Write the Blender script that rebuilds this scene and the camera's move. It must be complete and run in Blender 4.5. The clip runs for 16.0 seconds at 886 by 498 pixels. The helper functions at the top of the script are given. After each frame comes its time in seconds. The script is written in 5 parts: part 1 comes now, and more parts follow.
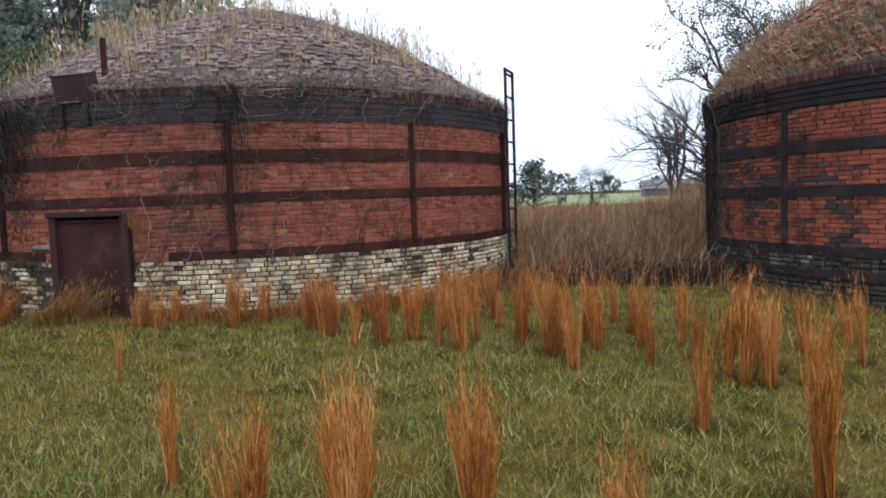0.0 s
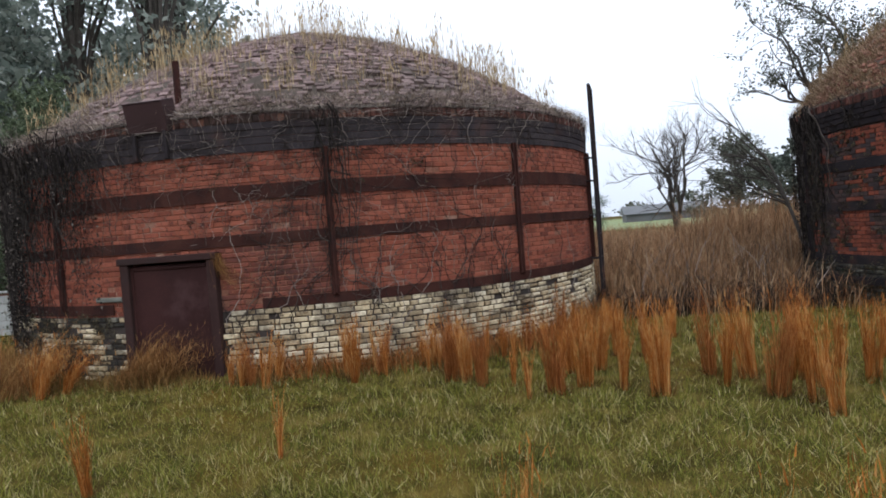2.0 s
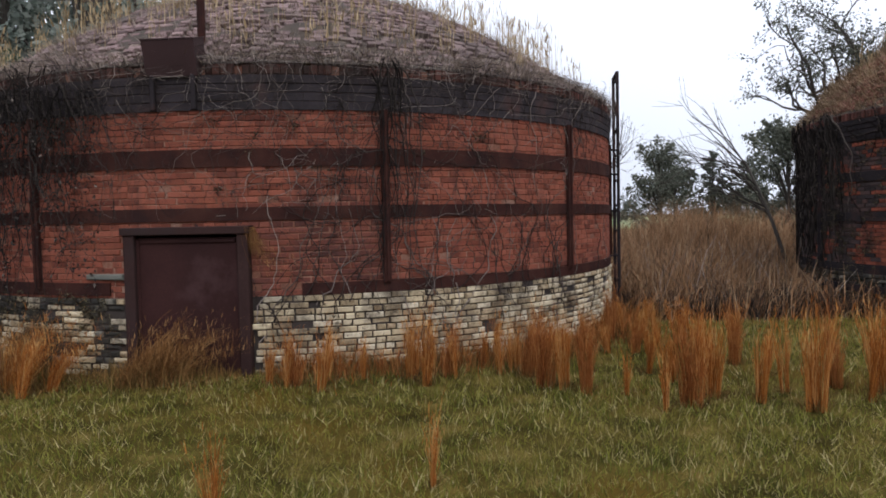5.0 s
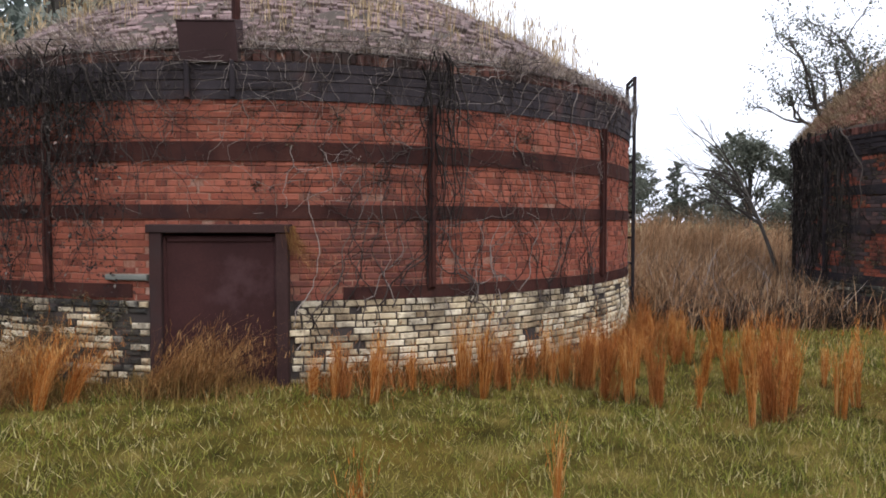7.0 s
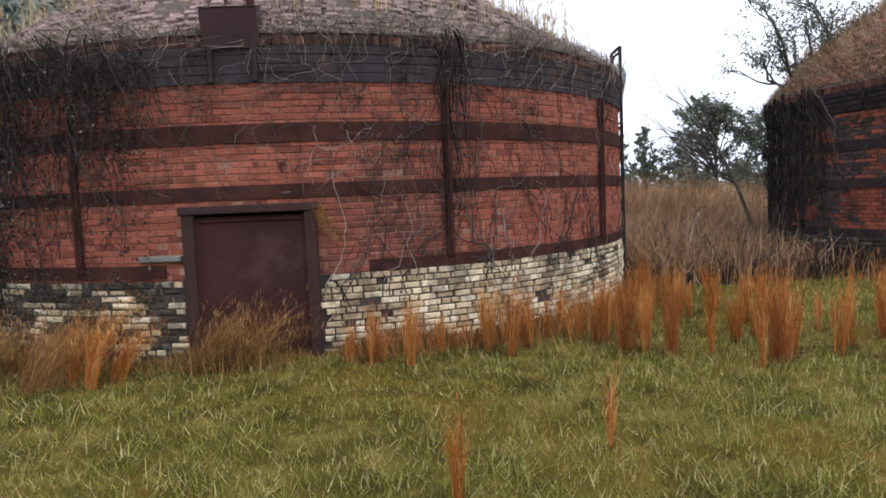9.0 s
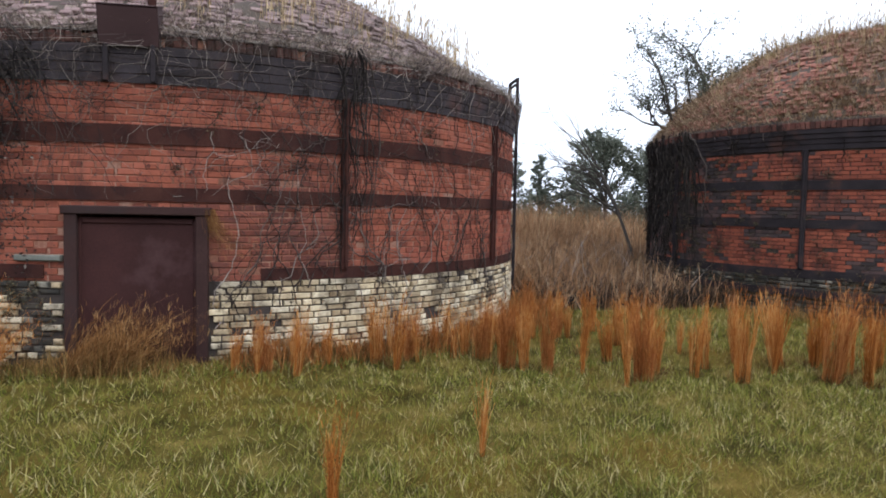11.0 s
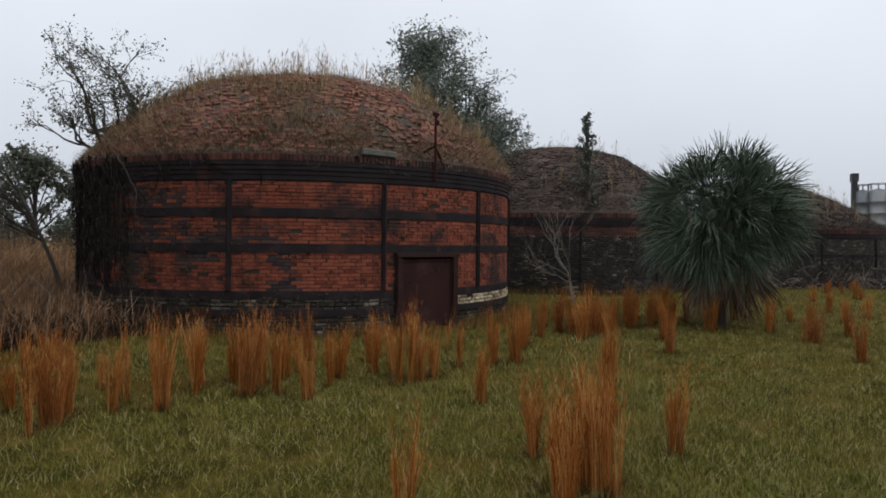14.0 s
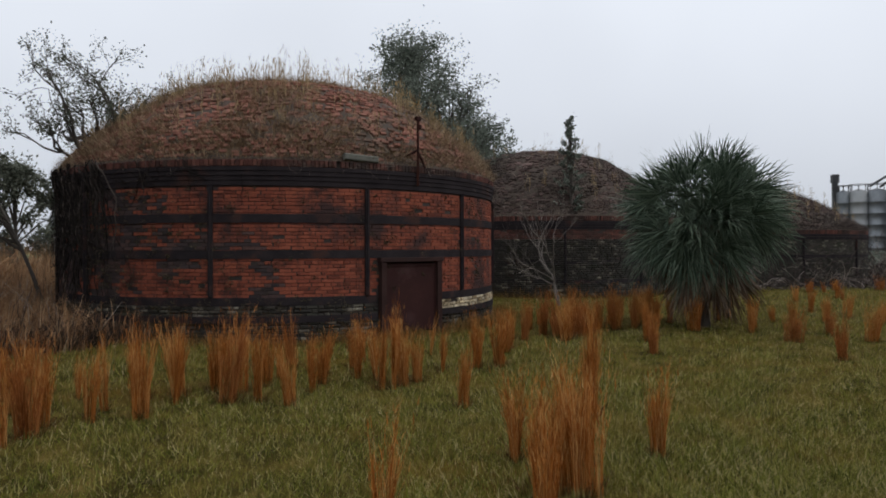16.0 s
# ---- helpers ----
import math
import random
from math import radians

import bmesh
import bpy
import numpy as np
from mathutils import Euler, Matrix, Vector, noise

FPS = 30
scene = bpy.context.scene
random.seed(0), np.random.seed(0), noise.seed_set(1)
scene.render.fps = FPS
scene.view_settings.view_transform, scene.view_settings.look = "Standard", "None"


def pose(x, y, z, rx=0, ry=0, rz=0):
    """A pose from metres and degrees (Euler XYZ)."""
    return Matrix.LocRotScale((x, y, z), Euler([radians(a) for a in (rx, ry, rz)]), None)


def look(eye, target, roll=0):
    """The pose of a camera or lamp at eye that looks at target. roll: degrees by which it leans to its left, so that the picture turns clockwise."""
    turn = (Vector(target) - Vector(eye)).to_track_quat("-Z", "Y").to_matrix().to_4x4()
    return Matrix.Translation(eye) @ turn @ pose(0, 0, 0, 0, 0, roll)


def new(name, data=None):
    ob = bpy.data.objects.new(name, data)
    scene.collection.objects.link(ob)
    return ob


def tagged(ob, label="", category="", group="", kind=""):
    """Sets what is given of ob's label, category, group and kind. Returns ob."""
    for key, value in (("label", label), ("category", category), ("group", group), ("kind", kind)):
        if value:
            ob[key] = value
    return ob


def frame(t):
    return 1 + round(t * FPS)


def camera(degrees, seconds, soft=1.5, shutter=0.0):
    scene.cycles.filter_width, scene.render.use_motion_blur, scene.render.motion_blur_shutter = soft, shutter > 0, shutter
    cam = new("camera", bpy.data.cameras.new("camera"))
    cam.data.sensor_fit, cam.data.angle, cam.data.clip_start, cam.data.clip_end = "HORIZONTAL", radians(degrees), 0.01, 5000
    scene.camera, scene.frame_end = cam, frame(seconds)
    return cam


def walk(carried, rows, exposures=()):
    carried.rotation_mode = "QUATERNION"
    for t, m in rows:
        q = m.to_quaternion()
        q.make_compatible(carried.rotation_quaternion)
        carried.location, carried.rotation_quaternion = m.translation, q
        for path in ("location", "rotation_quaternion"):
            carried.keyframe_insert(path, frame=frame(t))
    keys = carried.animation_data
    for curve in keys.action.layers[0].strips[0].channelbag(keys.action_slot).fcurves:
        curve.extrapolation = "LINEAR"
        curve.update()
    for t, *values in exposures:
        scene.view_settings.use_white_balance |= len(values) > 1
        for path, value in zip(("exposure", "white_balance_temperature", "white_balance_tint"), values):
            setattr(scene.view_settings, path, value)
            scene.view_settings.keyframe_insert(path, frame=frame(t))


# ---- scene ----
cam = camera(64.2, 16.0, soft=1.8, shutter=0.08)
PATH = [
    (0, (6.782, -14.518, 1.659), (5.828, -9.624, 1.285), -1.99),
    (0.5, (6.219, -14.331, 1.672), (5.400, -9.413, 1.288), -1.62),
    (1, (5.683, -14.066, 1.682), (4.566, -9.239, 1.008), -0.81),
    (1.5, (5.169, -13.913, 1.684), (4.234, -9.035, 1.114), -1.58),
    (2, (4.604, -13.760, 1.675), (3.840, -8.820, 1.537), -4.49),
    (2.5, (4.115, -13.571, 1.655), (3.635, -8.597, 1.486), -4.36),
    (3, (3.729, -13.371, 1.663), (3.320, -8.395, 1.401), -0.52),
    (3.2, (3.574, -13.294, 1.665), (2.966, -8.338, 1.408), -4.84),
    (5.3, (2.308, -12.797, 1.642), (2.326, -7.801, 1.429), -0.89),
    (5.5, (2.206, -12.750, 1.636), (1.920, -7.771, 1.290), 0.57),
    (6, (2.017, -12.583, 1.609), (1.373, -7.631, 1.352), -0.79),
    (6.5, (1.718, -12.441, 1.639), (1.530, -7.463, 1.208), -0.37),
    (7, (1.438, -12.437, 1.641), (1.785, -7.453, 1.450), 0.09),
    (7.5, (1.294, -12.548, 1.615), (1.732, -7.576, 1.308), 1.95),
    (8, (1.224, -12.689, 1.608), (1.870, -7.758, 1.092), 1.49),
    (8.5, (1.069, -12.792, 1.628), (1.950, -7.887, 1.227), 1.73),
    (9, (0.840, -12.771, 1.629), (1.418, -7.819, 1.248), -2.38),
    (9.2, (0.797, -12.785, 1.627), (1.159, -7.805, 1.364), -0.58),
    (11.3, (0.903, -13.008, 1.634), (2.711, -8.353, 1.382), 2.17),
    (11.5, (0.937, -12.991, 1.629), (3.417, -8.652, 1.475), 2.26),
    (12, (0.987, -13.018, 1.638), (4.821, -9.817, 1.399), 3.35),
    (12.5, (1.113, -13.031, 1.638), (5.067, -9.995, 1.248), 3.04),
    (13, (1.141, -13.086, 1.641), (5.078, -10.005, 1.531), 0.02),
    (13.5, (1.173, -13.106, 1.642), (5.360, -10.373, 1.600), 0.60),
    (14, (1.195, -13.118, 1.648), (5.404, -10.419, 1.611), 0.54),
    (14.5, (1.207, -13.091, 1.648), (5.460, -10.462, 1.614), 0.40),
    (15, (1.210, -13.085, 1.645), (5.572, -10.640, 1.634), 0.37),
    (15.5, (1.233, -13.126, 1.636), (5.700, -10.880, 1.591), 0.49),
    (16, (1.243, -13.151, 1.625), (5.503, -10.534, 1.626), -0.15),
]
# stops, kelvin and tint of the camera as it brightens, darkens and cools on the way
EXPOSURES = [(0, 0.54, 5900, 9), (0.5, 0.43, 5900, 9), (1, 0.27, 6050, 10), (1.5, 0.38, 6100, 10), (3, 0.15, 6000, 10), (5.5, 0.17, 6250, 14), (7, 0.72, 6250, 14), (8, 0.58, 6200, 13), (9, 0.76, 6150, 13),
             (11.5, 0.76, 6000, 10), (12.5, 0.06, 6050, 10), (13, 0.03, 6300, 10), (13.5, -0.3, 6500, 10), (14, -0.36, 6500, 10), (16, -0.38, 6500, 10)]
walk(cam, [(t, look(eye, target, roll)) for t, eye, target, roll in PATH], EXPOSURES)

# ---- world and light: an overcast winter sky, a faint wide sun behind the cloud ----
SUN_EL, SUN_AZ = radians(48), radians(160)
world = bpy.data.worlds.new("overcast")
scene.world = world
world.use_nodes = True
wn, wl = world.node_tree.nodes, world.node_tree.links
sky = wn.new("ShaderNodeTexSky")
sky.sky_type, sky.sun_disc, sky.sun_elevation, sky.sun_rotation = "NISHITA", False, SUN_EL, SUN_AZ
sky.dust_density, sky.air_density = 4.0, 1.0
grey = wn.new("ShaderNodeHueSaturation")
grey.inputs["Saturation"].default_value = 0.25
cloud = wn.new("ShaderNodeMixRGB")
cloud.inputs[0].default_value = 0.8
heading = wn.new("ShaderNodeTexCoord")
split_z = wn.new("ShaderNodeSeparateXYZ")
wl.new(heading.outputs["Generated"], split_z.inputs[0])
veil = wn.new("ShaderNodeTexNoise")
veil.inputs["Scale"].default_value, veil.inputs["Detail"].default_value = 2.2, 3.0
wl.new(heading.outputs["Generated"], veil.inputs["Vector"])
height_mix = wn.new("ShaderNodeMath")
height_mix.operation = "MULTIPLY_ADD"
wl.new(veil.outputs["Fac"], height_mix.inputs[0])
height_mix.inputs[1].default_value = 0.3
wl.new(split_z.outputs["Z"], height_mix.inputs[2])
overcast = wn.new("ShaderNodeValToRGB")
overcast.color_ramp.elements[0].position, overcast.color_ramp.elements[0].color = 0.08, (7.0, 7.5, 8.4, 1)
overcast.color_ramp.elements[1].position, overcast.color_ramp.elements[1].color = 0.9, (14.5, 15.3, 16.6, 1)
wl.new(height_mix.outputs[0], overcast.inputs[0])
wl.new(overcast.outputs[0], cloud.inputs[2])
wl.new(sky.outputs[0], grey.inputs["Color"])
wl.new(grey.outputs[0], cloud.inputs[1])
wl.new(cloud.outputs[0], wn["Background"].inputs[0])
wn["Background"].inputs[1].default_value = 0.112
sun_data = bpy.data.lights.new("sun", "SUN")
sun_data.energy, sun_data.angle, sun_data.color = 0.85, radians(25), (1.0, 0.98, 0.95)
sun = new("sun", sun_data)
sun.matrix_world = look((0, 0, 60), (math.sin(SUN_AZ) * -40, math.cos(SUN_AZ) * -40, 60 - 40 * math.tan(SUN_EL)))

# ---- materials ----


def nodes_of(name, rough=0.9, metal=0.0, spec=0.3):
    m = bpy.data.materials.new(name)
    m.use_nodes = True
    b = m.node_tree.nodes["Principled BSDF"]
    b.inputs["Roughness"].default_value, b.inputs["Metallic"].default_value = rough, metal
    b.inputs["Specular IOR Level"].default_value = spec
    return m, m.node_tree.nodes, m.node_tree.links, b


DARKEN = 0.68  # scales base colours down, putting the camera's sky-to-ground contrast into them


def darkened(stops):
    return [(p, tuple(v * DARKEN for v in c)) for p, c in stops]


def ramp(n, l, source, stops):
    r = n.new("ShaderNodeValToRGB")
    while len(r.color_ramp.elements) < len(stops):
        r.color_ramp.elements.new(0.5)
    for e, (p, c) in zip(r.color_ramp.elements, stops):
        e.position, e.color = p, (*c, 1) if len(c) == 3 else c
    l.new(source, r.inputs[0])
    return r.outputs[0]


def noise_of(n, l, coord, scale, detail=4.0, rough=0.55, stretch=None):
    t = n.new("ShaderNodeTexNoise")
    t.inputs["Scale"].default_value, t.inputs["Detail"].default_value, t.inputs["Roughness"].default_value = scale, detail, rough
    if stretch:
        mp = n.new("ShaderNodeMapping")
        mp.inputs["Scale"].default_value = stretch
        l.new(coord, mp.inputs[0])
        coord = mp.outputs[0]
    l.new(coord, t.inputs["Vector"])
    return t.outputs["Fac"]


def mixed(n, l, fac, a, b, how="MIX"):
    m = n.new("ShaderNodeMixRGB")
    m.blend_type = how
    for i, v in enumerate((fac, a, b)):
        if isinstance(v, (int, float)):
            m.inputs[i].default_value = v
        elif isinstance(v, tuple):
            m.inputs[i].default_value = (*v, 1)
        else:
            l.new(v, m.inputs[i])
    return m.outputs[0]


def bump(n, l, b, height, strength=0.4, dist=0.01):
    k = n.new("ShaderNodeBump")
    k.inputs["Strength"].default_value, k.inputs["Distance"].default_value = strength, dist
    l.new(height, k.inputs["Height"])
    l.new(k.outputs[0], b.inputs["Normal"])


def varied(name, stops, scale=6.0, fine=60.0, rough=0.9, metal=0.0, relief=0.3, stain=None, stain_scale=1.2, stain_at=(0.52, 0.66), stretch=None, spec=0.3):
    """A surface whose colour runs over stops by noise at two scales, with optional stains."""
    m, n, l, b = nodes_of(name, rough, metal, spec)
    pos = n.new("ShaderNodeNewGeometry").outputs["Position"]
    big, small = noise_of(n, l, pos, scale, 5, 0.6, stretch), noise_of(n, l, pos, fine, 3)
    col = ramp(n, l, mixed(n, l, 0.35, big, small), darkened(stops))
    if stain:
        fac = ramp(n, l, noise_of(n, l, pos, stain_scale, 6, 0.65), [(stain_at[0], (0, 0, 0)), (stain_at[1], (1, 1, 1))])
        col = mixed(n, l, fac, col, stain)
    l.new(col, b.inputs["Base Color"])
    bump(n, l, b, small, relief, 0.006)
    return m


def blades_material(name, stops, rough=0.75, patch=None, patch_scale=0.35, through_light=0.0):
    """Plant matter: each blade takes its own colour; patches shift whole areas."""
    m, n, l, b = nodes_of(name, rough, 0.0, 0.08)
    g = n.new("ShaderNodeNewGeometry")
    info = n.new("ShaderNodeObjectInfo")
    add = n.new("ShaderNodeMath")
    add.operation = "MULTIPLY_ADD"
    l.new(info.outputs["Random"], add.inputs[0])
    add.inputs[1].default_value = 0.25
    l.new(g.outputs["Random Per Island"], add.inputs[2])
    sub = n.new("ShaderNodeMath")
    sub.operation = "SUBTRACT"
    l.new(add.outputs[0], sub.inputs[0])
    sub.inputs[1].default_value = 0.125
    col = ramp(n, l, sub.outputs[0], darkened(stops))
    if patch:
        fac = ramp(n, l, noise_of(n, l, g.outputs["Position"], patch_scale, 5, 0.6), [(0.5, (0, 0, 0)), (0.7, (0.42, 0.42, 0.42))])
        col = mixed(n, l, fac, col, patch)
    l.new(col, b.inputs["Base Color"])
    if through_light:
        back = n.new("ShaderNodeBsdfTranslucent")
        l.new(col, back.inputs[0])
        blend = n.new("ShaderNodeMixShader")
        blend.inputs[0].default_value = through_light
        l.new(b.outputs[0], blend.inputs[1])
        l.new(back.outputs[0], blend.inputs[2])
        l.new(blend.outputs[0], n["Material Output"].inputs[0])
    return m


def brick_material(name, stops, soot, soot_at, moss=None, streak=None, soot_scale=0.55):
    m, n, l, b = nodes_of(name, 0.92, 0.0, 0.08)
    g = n.new("ShaderNodeNewGeometry")
    info = n.new("ShaderNodeObjectInfo")
    pos = g.outputs["Position"]
    add = n.new("ShaderNodeMath")
    add.operation = "ADD"
    l.new(g.outputs["Random Per Island"], add.inputs[0])
    l.new(info.outputs["Random"], add.inputs[1])
    fr = n.new("ShaderNodeMath")
    fr.operation = "FRACT"
    l.new(add.outputs[0], fr.inputs[0])
    fine, mid = noise_of(n, l, pos, 70, 4, 0.7), noise_of(n, l, pos, 9, 4)
    t = mixed(n, l, 0.45, fr.outputs[0], mixed(n, l, 0.5, mid, fine))
    col = ramp(n, l, t, darkened(stops))
    f1 = ramp(n, l, noise_of(n, l, pos, soot_scale, 8, 0.72), [(soot_at[0], (0, 0, 0)), (soot_at[1], (0.9, 0.9, 0.9))])
    col = mixed(n, l, f1, col, soot)
    f3 = ramp(n, l, noise_of(n, l, pos, 5.5, 5, 0.75), [(0.6, (0, 0, 0)), (0.7, (0.75, 0.75, 0.75))])
    col = mixed(n, l, f3, col, soot)
    f5 = ramp(n, l, noise_of(n, l, pos, 17, 3, 0.6), [(0.63, (0, 0, 0)), (0.68, (0.9, 0.9, 0.9))])
    col = mixed(n, l, f5, col, tuple(v * 0.6 for v in soot))
    if moss:
        f2 = ramp(n, l, noise_of(n, l, pos, 2.6, 6, 0.7), [(0.55, (0, 0, 0)), (0.68, (0.7, 0.7, 0.7))])
        col = mixed(n, l, f2, col, moss)
    if streak:
        f4 = ramp(n, l, noise_of(n, l, pos, 1.0, 5, 0.65, (7, 7, 0.5)), [(0.55, (0, 0, 0)), (0.72, (0.6, 0.6, 0.6))])
        col = mixed(n, l, f4, col, streak)
    l.new(col, b.inputs["Base Color"])
    bump(n, l, b, fine, 0.5, 0.006)
    return m


M_RED = brick_material("red_brick", [(0.2, (0.16, 0.052, 0.036)), (0.45, (0.31, 0.096, 0.058)), (0.62, (0.37, 0.122, 0.078)), (0.78, (0.29, 0.084, 0.053)), (0.9, (0.13, 0.050, 0.040))], (0.042, 0.027, 0.027), (0.53, 0.74), streak=(0.075, 0.036, 0.03))
M_RED_DIRTY = brick_material("red_brick_sooty", [(0.2, (0.16, 0.05, 0.034)), (0.5, (0.36, 0.108, 0.064)), (0.8, (0.26, 0.076, 0.048))], (0.032, 0.025, 0.025), (0.49, 0.61), streak=(0.04, 0.024, 0.02), soot_scale=0.8)
M_SOOT = brick_material("brick_blackened_by_soot", [(0.2, (0.045, 0.036, 0.036)), (0.55, (0.085, 0.062, 0.06)), (0.85, (0.16, 0.085, 0.07))], (0.028, 0.026, 0.028), (0.45, 0.65))
M_WHITE = brick_material("fire_brick_pale", [(0.2, (0.26, 0.18, 0.10)), (0.34, (0.62, 0.50, 0.32)), (0.5, (0.86, 0.75, 0.55)), (0.66, (0.74, 0.60, 0.38)), (0.8, (0.40, 0.27, 0.16)), (0.9, (0.16, 0.10, 0.07))], (0.045, 0.032, 0.024), (0.46, 0.62), moss=(0.075, 0.052, 0.032), streak=(0.11, 0.082, 0.055), soot_scale=1.5)
M_WHITE_DIRTY = brick_material("fire_brick_blackened", [(0.2, (0.05, 0.045, 0.035)), (0.6, (0.12, 0.10, 0.08)), (0.8, (0.42, 0.38, 0.30))], (0.03, 0.028, 0.025), (0.36, 0.52), moss=(0.03, 0.035, 0.02), soot_scale=2.2)
M_DOME = brick_material("dome_brick_weathered", [(0.2, (0.13, 0.09, 0.086)), (0.5, (0.28, 0.19, 0.18)), (0.75, (0.40, 0.285, 0.265)), (0.9, (0.24, 0.135, 0.115))], (0.105, 0.082, 0.074), (0.45, 0.66), moss=(0.10, 0.085, 0.06))
M_DOME_RED = brick_material("dome_brick_red", [(0.2, (0.14, 0.065, 0.05)), (0.5, (0.32, 0.13, 0.095)), (0.8, (0.42, 0.21, 0.155))], (0.08, 0.065, 0.05), (0.46, 0.62), moss=(0.09, 0.075, 0.045))
M_DOME_DARK = brick_material("dome_brick_blackened", [(0.2, (0.055, 0.038, 0.035)), (0.5, (0.125, 0.08, 0.07)), (0.8, (0.26, 0.18, 0.16))], (0.04, 0.033, 0.028), (0.4, 0.58), moss=(0.05, 0.045, 0.028))
M_COPING = brick_material("coping_brick_dull", [(0.2, (0.075, 0.036, 0.03)), (0.5, (0.15, 0.062, 0.048)), (0.8, (0.21, 0.09, 0.068))], (0.03, 0.024, 0.022), (0.45, 0.6), moss=(0.06, 0.045, 0.035))
M_PLUME = blades_material("straw_plumes", [(0.05, (0.26, 0.18, 0.09)), (0.5, (0.48, 0.34, 0.18)), (0.95, (0.70, 0.54, 0.32))], 0.8, through_light=0.25)
M_MORTAR = varied("mortar_reddened", [(0.3, (0.12, 0.048, 0.03)), (0.5, (0.27, 0.115, 0.072)), (0.72, (0.46, 0.29, 0.215))], 1.6, 40)
M_MORTAR_DARK = varied("mortar_black", [(0.3, (0.03, 0.025, 0.022)), (0.7, (0.08, 0.06, 0.05))], 2.0, 90)
M_EARTH = varied("dome_soil", [(0.3, (0.045, 0.033, 0.024)), (0.6, (0.09, 0.065, 0.048)), (0.8, (0.14, 0.10, 0.078))], 3.0, 60)
M_IRON = varied("rusted_iron_band", [(0.3, (0.032, 0.014, 0.012)), (0.5, (0.058, 0.023, 0.018)), (0.62, (0.078, 0.033, 0.025)), (0.8, (0.115, 0.05, 0.036))], 3.0, 80, 0.9, 0.0, 0.6, (0.026, 0.013, 0.012), 2.0, (0.5, 0.66), None, 0.06)
M_IRON_BLACK = varied("tarred_iron_hoop", [(0.3, (0.02, 0.017, 0.019)), (0.6, (0.044, 0.036, 0.038)), (0.8, (0.078, 0.058, 0.056))], 3.0, 80, 0.95, 0.0, 0.6, (0.055, 0.028, 0.022), 1.5, (0.56, 0.7), None, 0.05)
M_HOOP = varied("weathered_grey_hoop", [(0.3, (0.032, 0.027, 0.030)), (0.55, (0.066, 0.055, 0.059)), (0.8, (0.115, 0.092, 0.092))], 3.0, 80, 0.95, 0.0, 0.6, (0.075, 0.04, 0.034), 1.5, (0.56, 0.7), None, 0.06)
M_FRAME = varied("dull_brown_channel_iron", [(0.3, (0.034, 0.018, 0.016)), (0.55, (0.052, 0.028, 0.025)), (0.8, (0.085, 0.045, 0.038))], 2.5, 70, 0.9, 0.0, 0.5, (0.03, 0.02, 0.019), 1.6, (0.55, 0.7), None, 0.08)
M_DOOR = varied("rust_brown_sheet_steel", [(0.3, (0.034, 0.013, 0.012)), (0.55, (0.048, 0.018, 0.016)), (0.8, (0.07, 0.027, 0.023))], 1.6, 50, 0.75, 0.0, 0.15, (0.068, 0.036, 0.035), 0.9, (0.55, 0.75), None, 0.12)
M_HOOD = varied("brown_sheet_steel_hood", [(0.3, (0.045, 0.020, 0.020)), (0.6, (0.062, 0.029, 0.028)), (0.8, (0.085, 0.042, 0.04))], 2.0, 60, 0.6, 0.2, 0.15)
M_VINE = blades_material("dead_vine_bark", [(0.1, (0.045, 0.033, 0.029)), (0.5, (0.10, 0.078, 0.068)), (0.74, (0.24, 0.195, 0.17)), (0.95, (0.50, 0.43, 0.38))], 0.9)
M_TWIG = varied("pale_sapling_bark", [(0.3, (0.12, 0.10, 0.085)), (0.6, (0.22, 0.19, 0.165)), (0.8, (0.33, 0.29, 0.26))], 6, 60)
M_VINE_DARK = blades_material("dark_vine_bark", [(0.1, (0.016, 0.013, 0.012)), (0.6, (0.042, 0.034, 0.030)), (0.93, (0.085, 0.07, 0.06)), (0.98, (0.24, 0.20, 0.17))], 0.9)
M_GROUND = varied("meadow_soil", [(0.34, (0.024, 0.019, 0.005)), (0.48, (0.068, 0.053, 0.012)), (0.56, (0.12, 0.09, 0.022)), (0.68, (0.26, 0.18, 0.06))], 2.2, 70, 0.95, 0.0, 1.0, (0.085, 0.052, 0.010), 0.6, (0.5, 0.68), None, 0.02)
M_GRASS = blades_material("meadow_grass", [(0.05, (0.055, 0.066, 0.012)), (0.3, (0.15, 0.168, 0.026)), (0.55, (0.265, 0.265, 0.045)), (0.78, (0.39, 0.335, 0.105)), (0.95, (0.62, 0.52, 0.28))], 0.7, (0.20, 0.12, 0.032), 1.1, through_light=0.2)
M_SEDGE = blades_material("broomsedge", [(0.05, (0.22, 0.064, 0.012)), (0.35, (0.46, 0.15, 0.028)), (0.7, (0.68, 0.27, 0.062)), (0.95, (0.88, 0.52, 0.20))], 0.75, through_light=0.25)
M_TAWNY = blades_material("tawny_bent_grass", [(0.05, (0.15, 0.062, 0.02)), (0.5, (0.32, 0.15, 0.048)), (0.95, (0.60, 0.36, 0.15))], 0.8, through_light=0.25)
M_SEDGE_DARK = blades_material("broomsedge_wet", [(0.05, (0.20, 0.06, 0.016)), (0.5, (0.45, 0.15, 0.038)), (0.95, (0.70, 0.32, 0.11))], 0.75, through_light=0.3)
M_REED = blades_material("dead_reeds", [(0.05, (0.09, 0.045, 0.022)), (0.5, (0.27, 0.145, 0.07)), (0.9, (0.47, 0.28, 0.15)), (0.98, (0.62, 0.45, 0.28))], 0.85, (0.10, 0.05, 0.028), 0.6)
